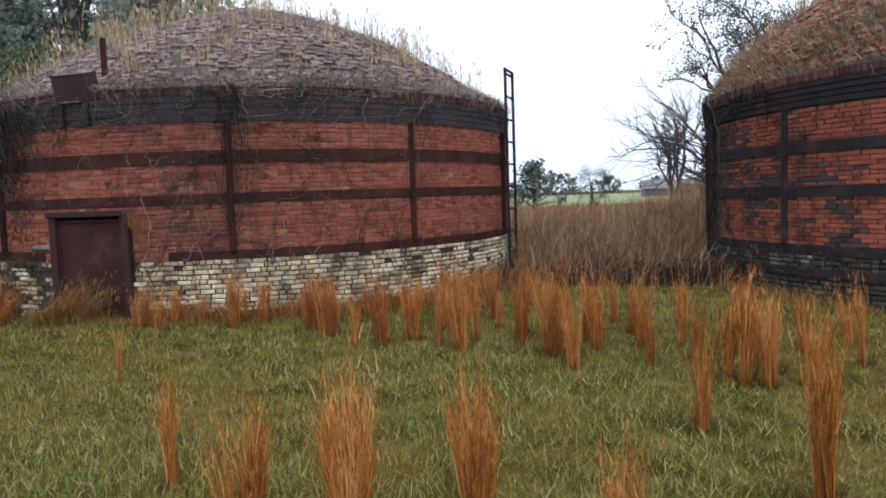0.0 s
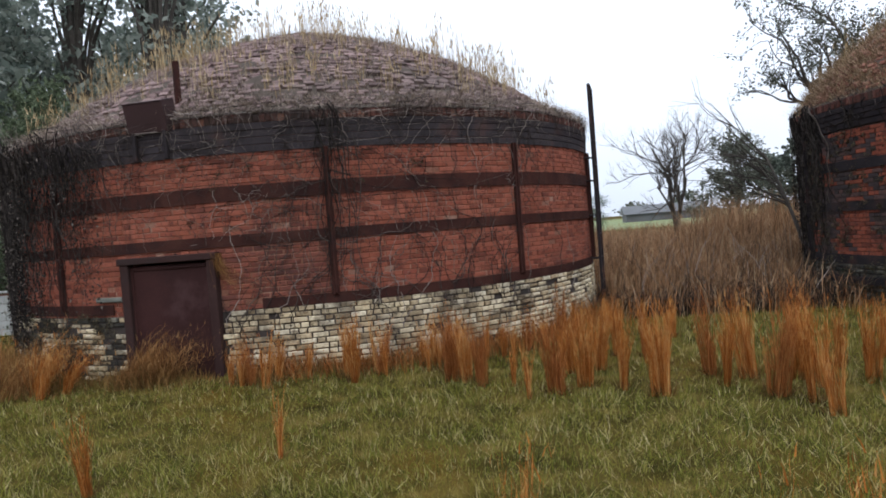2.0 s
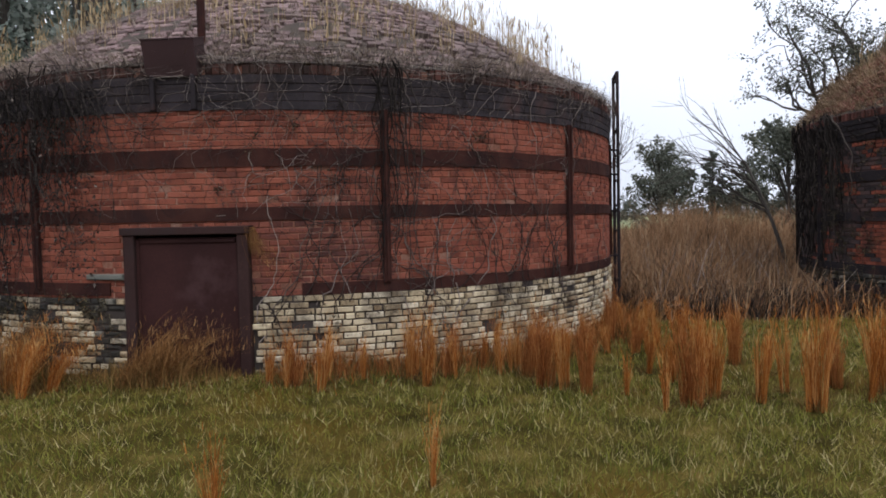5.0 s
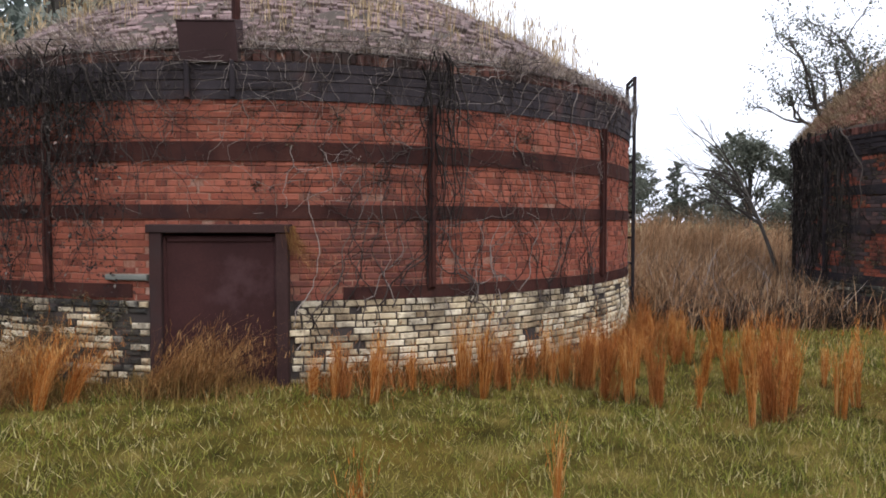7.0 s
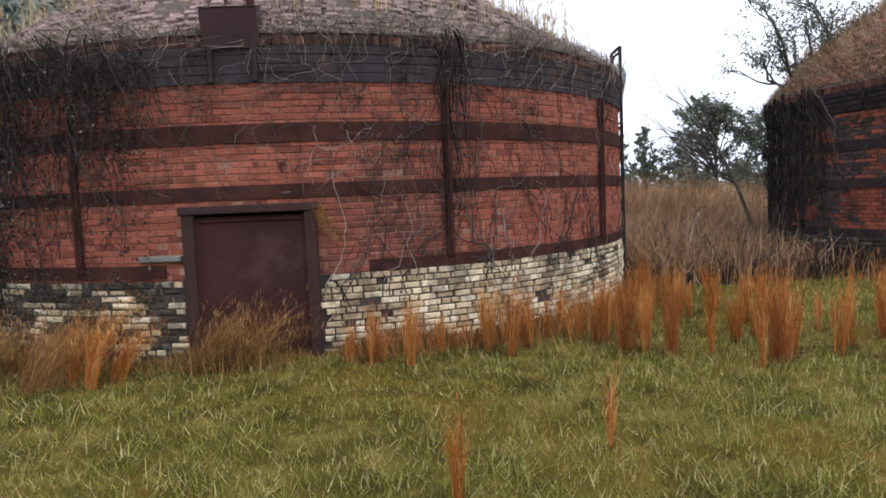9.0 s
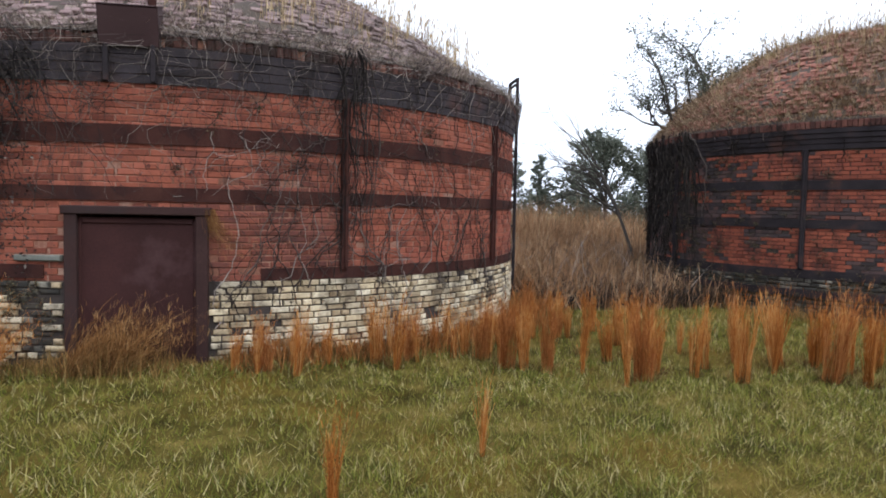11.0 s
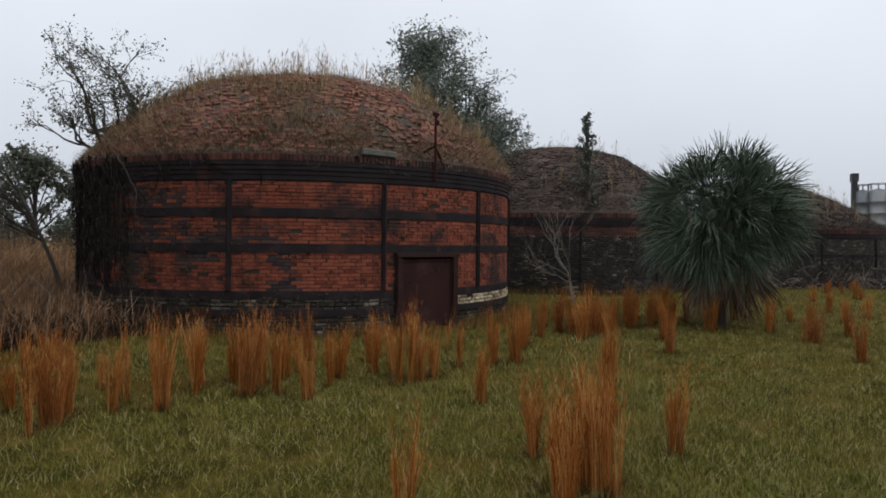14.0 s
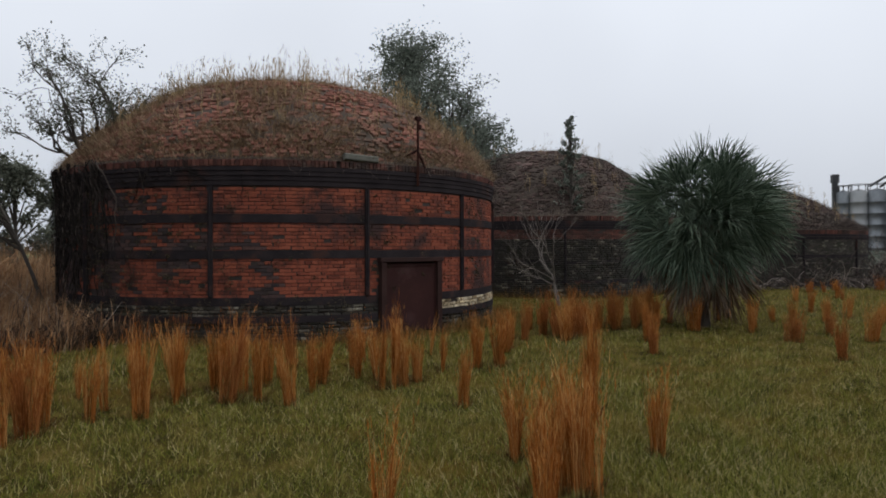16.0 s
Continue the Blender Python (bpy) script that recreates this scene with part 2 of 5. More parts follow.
M_STRAW = blades_material("straw_weeds", [(0.05, (0.15, 0.115, 0.098)), (0.5, (0.36, 0.285, 0.235)), (0.95, (0.62, 0.51, 0.40))], 0.85, (0.22, 0.165, 0.15), 0.9)
M_STRAW_BROWN = blades_material("brown_dome_weeds", [(0.05, (0.18, 0.12, 0.075)), (0.5, (0.44, 0.31, 0.19)), (0.95, (0.74, 0.57, 0.37))], 0.85, (0.22, 0.155, 0.11), 0.9)
M_BARK = varied("grey_bark", [(0.3, (0.05, 0.042, 0.035)), (0.6, (0.10, 0.085, 0.07)), (0.8, (0.17, 0.15, 0.13))], 6, 60)
# lifted above natural leaf tones so the colour carries the haze on the oaks
M_LEAF = blades_material("oak_leaves_hazed", [(0.05, (0.10, 0.12, 0.095)), (0.5, (0.20, 0.23, 0.185)), (0.95, (0.34, 0.37, 0.31))], 0.5, through_light=0.5)
M_CEDAR = blades_material("cedar_sprays", [(0.05, (0.05, 0.066, 0.036)), (0.5, (0.11, 0.14, 0.078)), (0.95, (0.21, 0.25, 0.15))], 0.6, through_light=0.35)
M_LEAF_GREY = blades_material("greyish_oak_leaves", [(0.05, (0.085, 0.095, 0.07)), (0.5, (0.17, 0.185, 0.14)), (0.95, (0.28, 0.285, 0.225))], 0.6, through_light=0.45)
# paler than real foliage: the haze over the wood is put into this colour
M_LEAF_HAZE = blades_material("forest_leaves_hazed", [(0.05, (0.14, 0.17, 0.145)), (0.5, (0.27, 0.31, 0.26)), (0.95, (0.44, 0.47, 0.40))], 0.7, through_light=0.5)
M_PALM = blades_material("palm_frond", [(0.05, (0.05, 0.077, 0.05)), (0.5, (0.122, 0.17, 0.115)), (0.95, (0.25, 0.31, 0.225))], 0.55, through_light=0.2)
M_PALM_DEAD = blades_material("dead_palm_frond", [(0.05, (0.10, 0.06, 0.04)), (0.5, (0.20, 0.13, 0.09)), (0.95, (0.34, 0.27, 0.20))], 0.85)
M_BLOCK = varied("whitewashed_block", [(0.3, (0.30, 0.30, 0.27)), (0.55, (0.48, 0.48, 0.45)), (0.8, (0.62, 0.62, 0.60))], 1.5, 40, 0.9, 0, 0.3, (0.22, 0.22, 0.19), 0.8)
M_SLAB = varied("lichened_slab", [(0.3, (0.10, 0.10, 0.085)), (0.6, (0.19, 0.19, 0.16)), (0.8, (0.28, 0.27, 0.24))], 4, 60)
M_SILO_WHITE = varied("white_tank_steel", [(0.3, (0.30, 0.31, 0.31)), (0.6, (0.44, 0.45, 0.45)), (0.8, (0.54, 0.54, 0.54))], 0.15, 2.0, 0.5, 0.2, 0.05, (0.32, 0.29, 0.25), 0.3, (0.55, 0.75), (1, 1, 0.15))
M_SILO_GREY = varied("galvanised_silo", [(0.3, (0.18, 0.20, 0.21)), (0.6, (0.30, 0.32, 0.34)), (0.8, (0.42, 0.44, 0.45))], 0.15, 2.0, 0.45, 0.4, 0.05, None, 1, (0.5, 0.6), (1, 1, 0.15))
M_SHED_BLUE = varied("blue_grey_sheet_wall", [(0.3, (0.16, 0.19, 0.23)), (0.7, (0.22, 0.25, 0.29))], 0.1, 2.0, 0.5, 0.1, 0.05)
M_SHED_WHITE = varied("white_sheet_wall", [(0.3, (0.45, 0.47, 0.50)), (0.7, (0.58, 0.60, 0.62))], 0.1, 2.0, 0.5, 0.1, 0.05)
M_STEEL_DARK = varied("dark_steelwork", [(0.3, (0.06, 0.062, 0.065)), (0.7, (0.13, 0.13, 0.135))], 0.3, 3.0, 0.6, 0.3, 0.05)
M_BARN = varied("weathered_barn_tin", [(0.3, (0.10, 0.105, 0.11)), (0.7, (0.17, 0.17, 0.175))], 0.2, 2, 0.6)

# ---- mesh helpers ----
rng = np.random.default_rng(7)


def mesh_from(name, verts, faces, material, smooth=False):
    """A mesh from an (n, 3) array and a list of face arrays, each (m, 3) or (m, 4)."""
    me = bpy.data.meshes.new(name)
    faces = [np.asarray(f, dtype=np.int32) for f in (faces if isinstance(faces, list) else [faces]) if len(f)]
    me.vertices.add(len(verts))
    me.vertices.foreach_set("co", np.asarray(verts, dtype=np.float32).ravel())
    loops = np.concatenate([f.ravel() for f in faces])
    sizes = np.concatenate([np.full(len(f), f.shape[1], dtype=np.int32) for f in faces])
    starts = np.concatenate([[0], np.cumsum(sizes)[:-1]]).astype(np.int32)
    me.loops.add(len(loops))
    me.loops.foreach_set("vertex_index", loops)
    me.polygons.add(len(sizes))
    me.polygons.foreach_set("loop_start", starts)
    me.polygons.foreach_set("use_smooth", np.full(len(sizes), smooth, dtype=bool))
    me.materials.append(material)
    me.update(calc_edges=True)
    return me


def part(name, mesh, parent=None, label="", kind=""):
    ob = new(name, mesh)
    ob.parent = parent
    return tagged(ob, label, kind=kind)


def thing(name, label, category, group="", mesh=None, at=(0, 0, 0), kind=""):
    ob = new(name, mesh)
    ob.location = at
    return tagged(ob, label, category, group, kind)


BOX_Q = np.array([(0, 1, 5, 4), (1, 2, 6, 5), (2, 3, 7, 6), (3, 0, 4, 7), (4, 5, 9, 8), (5, 6, 10, 9), (6, 7, 11, 10), (7, 4, 8, 11), (8, 9, 10, 11), (3, 2, 1, 0)])


def boxes(c, u, v, w, hu, hv, hw, ch):
    """Chamfered boxes: centres, axes (u x v = w, w outwards), half sizes and chamfer, as arrays of n rows."""
    n = len(c)
    hu, hv, hw, ch = (np.broadcast_to(np.asarray(a, dtype=float), (n,)) for a in (hu, hv, hw, ch))
    rows = []
    for depth, inset in ((-hw, 0 * ch), (hw - ch, 0 * ch), (hw, ch)):
        for su, sv in ((-1, -1), (1, -1), (1, 1), (-1, 1)):
            rows.append(c + u * (su * (hu - inset))[:, None] + v * (sv * (hv - inset))[:, None] + w * depth[:, None])
    return np.stack(rows, 1).reshape(-1, 3), (np.arange(n)[:, None, None] * 12 + BOX_Q[None]).reshape(-1, 4)


def join(*pieces):
    vs, fs, k = [], [], 0
    for v, f in pieces:
        vs.append(v)
        fs += [np.asarray(g) + k for g in (f if isinstance(f, list) else [f])]
        k += len(v)
    return np.concatenate(vs), fs


def box(c, size, yaw=0.0, ch=0.008, tilt=0.0):
    """One chamfered block, its base centre at c, turned by yaw (radians); the chamfer is on its front (-y) face."""
    cs, sn = math.cos(yaw), math.sin(yaw)
    u, w = np.array([[cs, sn, 0]]), np.array([[sn, -cs, 0]])
    v = np.array([[0, 0, 1.0]])
    if tilt:
        v = v * math.cos(tilt) + u * math.sin(tilt)
        u = np.cross(v, w)
    return boxes(np.array([[c[0], c[1], c[2] + size[2] / 2]]), u, v, w, size[0] / 2, size[2] / 2, size[1] / 2, ch)


def tube(points, radii, sides=5):
    p = np.asarray(points, dtype=float)
    r = np.broadcast_to(np.asarray(radii, dtype=float), (len(p),))
    d = np.gradient(p, axis=0)
    d /= np.linalg.norm(d, axis=1)[:, None] + 1e-9
    ref = np.array([0.31, 0.95, 0.05]) if abs(d[:, 2]).mean() > 0.6 else np.array([0.05, 0.1, 1.0])
    a = np.cross(d, ref)
    a /= np.linalg.norm(a, axis=1)[:, None] + 1e-9
    b = np.cross(d, a)
    ang = np.arange(sides) * 2 * math.pi / sides
    v = p[:, None] + r[:, None, None] * (a[:, None] * np.cos(ang)[None, :, None] + b[:, None] * np.sin(ang)[None, :, None])
    i, j = np.meshgrid(np.arange(len(p) - 1), np.arange(sides), indexing="ij")
    k = (j + 1) % sides
    q = np.stack([i * sides + j, i * sides + k, (i + 1) * sides + k, (i + 1) * sides + j], -1).reshape(-1, 4)
    caps = [q]
    if sides == 4:
        caps.append(np.array([(3, 2, 1, 0), tuple((len(p) - 1) * 4 + e for e in range(4))]))
    return v.reshape(-1, 3), caps


def blades(base, height, width, heading, lean, curl=0.5, segs=3):
    """Tapering blades that rise from base and bend over towards heading; lean is the sideways reach as a share of the height."""
    n = len(base)
    hd = np.stack([np.cos(heading), np.sin(heading), 0 * heading], 1)
    turn = rng.uniform(0, math.pi, n)
    sd = np.stack([np.cos(turn), np.sin(turn), 0 * turn], 1)
    out = []
    for s in range(segs):
        f = s / segs
        mid = base + hd * (height * lean * f ** (1 + curl))[:, None]
        mid[:, 2] += height * f * (1 - 0.25 * np.minimum(lean, 2) * f)
        wv = sd * (width * (1 - 0.6 * f))[:, None] / 2
        out += [mid - wv, mid + wv]
    tip = base + hd * (height * lean)[:, None]
    tip[:, 2] += height * (1 - 0.25 * np.minimum(lean, 2))
    out.append(tip)
    k = 2 * segs + 1
    v = np.stack(out, 1).reshape(-1, 3)
    o = (np.arange(n) * k)[:, None]
    f4 = [o + np.array([[2 * s, 2 * s + 1, 2 * s + 3, 2 * s + 2]]) for s in range(segs - 1)]
    f3 = o + np.array([[2 * segs - 2, 2 * segs - 1, 2 * segs]])
    return v, ([np.concatenate(f4)] if f4 else []) + [f3]


def leaves(centres, size, flat=0.0, slim=0.55):
    """Small diamond leaves turned every way."""
    n = len(centres)
    a = rng.normal(size=(n, 3))
    a[:, 2] *= 1 - flat
    a /= np.linalg.norm(a, axis=1)[:, None]
    b = np.cross(a, rng.normal(size=(n, 3)))
    b /= np.linalg.norm(b, axis=1)[:, None] + 1e-9
    s = (size * rng.uniform(0.6, 1.3, n))[:, None] / 2
    v = np.stack([centres - a * s, centres + b * s * slim, centres + a * s, centres - b * s * slim], 1).reshape(-1, 3)
    return v, (np.arange(n) * 4)[:, None] + np.arange(4)[None]


def rad(deg):
    return np.radians(deg)


def lift(x, y):
    """Height of the ground: nearly level, with low swells."""
    near = np.exp(-((x - 7) ** 2 + (y + 8) ** 2) / 900.0)
    return 0.035 * np.sin(x * 0.9 + 0.4 * y) * np.cos(y * 0.7) * near - 0.06 * near * np.clip((x - 4) / 8, 0, 1)

# ---- ground ----
steps = np.concatenate([np.arange(0, 40, 0.8), 40 * 1.25 ** np.arange(0, 20)])
line = np.concatenate([-steps[:0:-1], steps])
gx, gy = np.meshgrid(line + 8, line - 6)
gv = np.stack([gx, gy, lift(gx, gy)], -1).reshape(-1, 3)
side = len(line)
ii, jj = np.meshgrid(np.arange(side - 1), np.arange(side - 1), indexing="ij")
gq = np.stack([ii * side + jj, ii * side + jj + 1, (ii + 1) * side + jj + 1, (ii + 1) * side + jj], -1).reshape(-1, 4)
tagged(new("ground", mesh_from("ground", gv, gq, M_GROUND, True)), "grassy meadow ground, green with straw-coloured patches", "ground", kind="structure")
M_PASTURE = varied("pale_pasture", [(0.3, (0.16, 0.20, 0.07)), (0.6, (0.25, 0.29, 0.12)), (0.8, (0.32, 0.33, 0.17))], 0.06, 1.5)
pv, pq = boxes(np.array([[40.0, 185, 0.05]]), np.array([[1.0, 0, 0]]), np.array([[0, 1.0, 0]]), np.array([[0, 0, 1.0]]), 200, 120, 0.12, 0.05)
tagged(new("pasture", mesh_from("pasture", pv, pq, M_PASTURE)), "pale green pasture beyond the dead reeds", "field", kind="structure")

# ---- kilns ----


def arc(r0, r1, z0, z1, a0, a1, wave=0.0, step=3.0):
    """A curved bar of rectangular section, from angle a0 to a1 in degrees."""
    full = a1 - a0 >= 359.9
    n = max(2, int(math.ceil((a1 - a0) / step)) + 1)
    a = rad(np.linspace(a0, a1, n))
    w = wave * np.interp(np.arange(n), np.arange(0, n + 6, 5), rng.uniform(-1, 1, len(np.arange(0, n + 6, 5)))) if wave else np.zeros(n)
    if full:
        w[-1] = w[0]
    rows = [np.stack([(r + w) * np.cos(a), (r + w) * np.sin(a), np.full(n, z)], 1) for r, z in ((r0, z0), (r1, z0), (r1, z1), (r0, z1))]
    v = np.stack(rows, 1).reshape(-1, 3)
    i = np.arange(n - 1)[:, None]
    q = np.concatenate([np.concatenate([i * 4 + k, (i + 1) * 4 + k, (i + 1) * 4 + (k + 1) % 4, i * 4 + (k + 1) % 4], 1) for k in range(4)])
    if not full:
        q = np.concatenate([q, [(3, 2, 1, 0), tuple((n - 1) * 4 + k for k in range(4))]])
    return v, q


PROFILE_R = np.array([1.0, 0.93, 0.8, 0.57, 0.34, 0.12, 0.0])
PROFILE_Z = np.array([0.0, 0.085, 0.295, 0.595, 0.80, 0.965, 1.0])


ROUND_R = np.array([1.0, 0.94, 0.86, 0.74, 0.54, 0.3, 0.0])
ROUND_Z = np.array([0.0, 0.19, 0.36, 0.56, 0.82, 0.955, 1.0])


def dome_height(share, full=False):
    """Height of the crown at a share of its radius: a flat-sided crown, or a fuller one."""
    return np.interp(share, ROUND_R[::-1], ROUND_Z[::-1]) if full else np.interp(share, PROFILE_R[::-1], PROFILE_Z[::-1])


def course_bricks(r, z0, z1, a0, a1, keep, length=0.215, rise=0.067, depth=0.06, jitter=0.004, gone=0.012, mixed_bond=False):
    """Centres, angles, half lengths and offsets of the bricks of a round wall."""
    rows = []
    for k in range(int((z1 - z0) / rise + 0.3)):
        z = z0 + (k + 0.5) * rise
        hdr = k % 6 == 5
        n = int(rad(a1 - a0) * r / (length * (0.55 if hdr else 1.0)))
        a = a0 + (np.arange(n) + (0.5 if k % 2 else 0.0) + rng.uniform(-0.06, 0.06, n)) * (a1 - a0) / n
        half = np.full(n, rad((a1 - a0) / n) * r / 2 - 0.0045)
        if mixed_bond:
            wide = np.where(rng.random(n * 2) < 0.62, length * 0.98, length * 0.52)
            ends = np.cumsum(wide) / r * 180 / math.pi
            n = int(np.searchsorted(ends, a1 - a0))
            ends = ends[:n] * (a1 - a0) / ends[n - 1]
            a = a0 + ends - np.diff(ends, prepend=0) / 2
            half = rad(np.diff(ends, prepend=0)) * r / 2 - 0.0085
        ok = keep(a, z) & (rng.random(n) > gone)
        rows.append(np.stack([a, np.full(n, z) + rng.normal(0, 0.0015, n), half, rng.normal(0, jitter, n)], 1)[ok])
    return np.concatenate(rows)


def brick_boxes(b, r, rise=0.067, depth=0.06, proud=0.004, wear=0.005, joint=0.0035):
    a = rad(b[:, 0])
    w = np.stack([np.cos(a), np.sin(a), 0 * a], 1)
    u = np.stack([-np.sin(a), np.cos(a), 0 * a], 1)
    v = np.tile([0, 0, 1.0], (len(b), 1))
    c = w * (r + proud - depth / 2 + b[:, 3])[:, None]
    c[:, 2] = b[:, 1]
    return boxes(c, u, v, w, b[:, 2], rise / 2 - joint, depth / 2, wear * rng.uniform(0.6, 1.8, len(b)))


def door_of(kiln, r, a0, a1, head, sheet_label):
    """Sheet-steel door in its frame, between two angles, with its lintel."""
    mid, half = rad((a0 + a1) / 2), rad((a1 - a0) / 2)
    flat = r * math.cos(half)
    wide = 2 * r * math.sin(half)
    ux, uy = -math.sin(mid), math.cos(mid)
    wx, wy = math.cos(mid), math.sin(mid)
    yaw = math.atan2(uy, ux)

    def put(name, along, out, z, size, material, label="", parent=kiln, tilt=0.0):
        c = (wx * (flat + out) + ux * along, wy * (flat + out) + uy * along, z)
        v, q = box(c, size, yaw, 0.008, tilt)
        return part(name, mesh_from(name, v, q, material), parent, label)

    d = put("door", -0.01, 0.0, 0.02, (wide - 0.19, 0.03, head - 0.05), M_DOOR, sheet_label, tilt=0.004)
    for s in (-1, 1):
        put("door_stile", s * (wide / 2 - 0.125), 0.026, 0.03, (0.045, 0.016, head - 0.08), M_DOOR, "", d)
    put("door_rail", 0.0, 0.026, head - 0.09, (wide - 0.31, 0.016, 0.05), M_DOOR, "", d)
    for s in (-1, 1):
        put("door_post", s * (wide / 2 - 0.058), 0.03, -0.1, (0.12, 0.12, head + 0.1), M_FRAME, "rusted channel-iron door post")
    put("lintel", 0.0, 0.04, head, (wide + 0.06, 0.14, 0.085), M_FRAME, "rusted iron lintel")
    return yaw


def lathe(r, rim, top, full, rings=28, spokes=72, rough=0.03):
    s = np.linspace(1.008, 0.0, rings)
    a = np.arange(spokes) * 2 * math.pi / spokes
    rr, aa = np.meshgrid(s * r, a, indexing="ij")
    zz = rim + (top - rim) * dome_height(s, full)[:, None] + rng.normal(0, rough, rr.shape) * (s[:, None] < 0.97)
    v = np.stack([rr * np.cos(aa), rr * np.sin(aa), zz], -1).reshape(-1, 3)
    i, j = np.meshgrid(np.arange(rings - 1), np.arange(spokes), indexing="ij")
    k = (j + 1) % spokes
    return v, np.stack([i * spokes + j, i * spokes + k, (i + 1) * spokes + k, (i + 1) * spokes + j], -1).reshape(-1, 4)


def dome_courses(r, rim, top, full, arcs=(0, 360), cover=0.7, rise=0.07):
    """Stepped rings of brick over the dome."""
    s = np.linspace(0.995, 0.03, 400)
    z = rim + (top - rim) * dome_height(s, full)
    run = np.concatenate([[0], np.cumsum(np.hypot(np.diff(s * r), np.diff(z)))])
    cs, us, vs, ws, hs = [], [], [], [], []
    for d in np.arange(0.04, run[-1], rise):
        i = min(np.searchsorted(run, d), 398)
        q, h = s[i] * r, z[i]
        t = np.array([s[i + 1] * r - q, z[i + 1] - h])
        t /= np.hypot(*t)
        n = max(3, int(rad(arcs[1] - arcs[0]) * q / 0.205))
        a = rad(arcs[0] + (np.arange(n) + rng.random()) * (arcs[1] - arcs[0]) / n)
        a = a[rng.random(n) < cover]
        w = np.stack([-t[1] * -np.cos(a), -t[1] * -np.sin(a), np.full(len(a), -t[0])], 1)
        v = np.stack([t[0] * np.cos(a), t[0] * np.sin(a), np.full(len(a), t[1])], 1)
        u = np.stack([-np.sin(a), np.cos(a), 0 * a], 1)
        v = v + w * 0.12
        v /= np.linalg.norm(v, axis=1)[:, None]
        w = np.cross(u, v)
        c = np.stack([q * np.cos(a), q * np.sin(a), np.full(len(a), h)], 1) + w * rng.normal(0.0, 0.010, len(a))[:, None]
        cs.append(c), us.append(u), vs.append(v), ws.append(w), hs.append(np.full(len(a), 0.094) * rng.uniform(0.6, 1.0, len(a)))
    c, u, v, w, h = (np.concatenate(x) for x in (cs, us, vs, ws, hs))
    return boxes(c, u, v, w, h, rise / 2 - 0.004, 0.035, 0.008)


def kiln(label, centre, r, rim, top, door, hoops, straps, base, stack, red, pale, mortar, dome_brick, arcs, base_z=-0.15, strap_span=(0.95, 2.85), picks=None, sooty_hoops=False, full=False, holes=(), base_mortar=None, pale_past=None, dirty_before=None, sooty_before=None):
    """A round down-draught kiln: battered brick drum bound by iron, domed brick crown."""
    k = thing("brick_kiln", label, "kiln", "row of beehive kilns", at=(*centre, 0))
    solid = r - (0.012 if sooty_hoops else 0.004)
    gap = (door[0], door[1]) if door else None
    if gap:
        v, q = join(arc(solid - 0.6, solid, base_z, door[2], gap[1] - 360, gap[0]), arc(solid - 0.6, solid, door[2], rim - 0.02, -180, 180))
    else:
        v, q = arc(solid - 0.6, solid, base_z, rim - 0.02, -180, 180)
    part("drum_wall", mesh_from("drum_wall", v, q, mortar, False), k, "mortar bed of the round kiln wall")
    if base_mortar:
        part("base_mortar", mesh_from("base_mortar", *arc(solid - 0.02, solid + 0.008, base_z, base, gap[1] - 360, gap[0]), base_mortar), k, "dark mortar bed of the pale courses")
    part("dome", mesh_from("dome", *lathe(r, rim, top, full), M_EARTH, True), k, "domed crown under soil and dead weeds")
    part("dome_brickwork", mesh_from("dome_brickwork", *dome_courses(r, rim, top, full, arcs if arcs[1] - arcs[0] < 300 else (0, 360)), dome_brick), k, "weathered brick courses of the dome", "stuff")

    def clear(a, z):
        if not gap:
            return np.ones(len(a), bool)
        aa = (a + 360 - gap[0]) % 360
        inside = (aa > -0.5) & (aa < gap[1] - gap[0] + 0.3) | (aa > 359.4)
        return ~(inside & (z < door[2] + 0.08))

    def base_clear(a, z):
        ok = clear(a, z)
        for ha, hw, z0, z1 in holes:
            ok &= ~((np.abs(a - ha) < hw) & (z0 < z < z1))
        return ok

    lower = course_bricks(r, base_z, base, arcs[0], arcs[1], base_clear, gone=0.03, jitter=0.009, rise=0.0715, mixed_bond=True)
    upper = course_bricks(r, base, stack[0][0] + 0.02, arcs[0], arcs[1], clear, jitter=0.003, gone=0.03 if sooty_hoops else 0.024)
    if sooty_before:
        cloudy = np.array([noise.noise(Vector((q[0] * 0.11, q[1] * 1.5, 8.0))) + 0.5 * noise.noise(Vector((q[0] * 0.4, q[1] * 5.0, 3.0))) for q in upper])
        black = cloudy + np.clip((sooty_before - upper[:, 0]) / 55, -1.5, 0.75) + rng.normal(0, 0.08, len(upper)) > 0.28
        part("sooty_brickwork", mesh_from("sooty_brickwork", *brick_boxes(upper[black], r), M_SOOT), k, "brick courses blackened by soot and lichen", "stuff")
        upper = upper[~black]
    singles = []
    if picks:
        for rows, material, (p0, p1), (h0, h1) in ((lower, pale, picks[0], picks[1]), (upper, red, picks[2], picks[3])):
            hit = (rows[:, 0] > p0) & (rows[:, 0] < p1) & (rows[:, 1] > h0) & (rows[:, 1] < h1)
            singles.append((rows[hit], material))
        lower = lower[~((lower[:, 0] > picks[0][0]) & (lower[:, 0] < picks[0][1]) & (lower[:, 1] > picks[1][0]) & (lower[:, 1] < picks[1][1]))]
        upper = upper[~((upper[:, 0] > picks[2][0]) & (upper[:, 0] < picks[2][1]) & (upper[:, 1] > picks[3][0]) & (upper[:, 1] < picks[3][1]))]
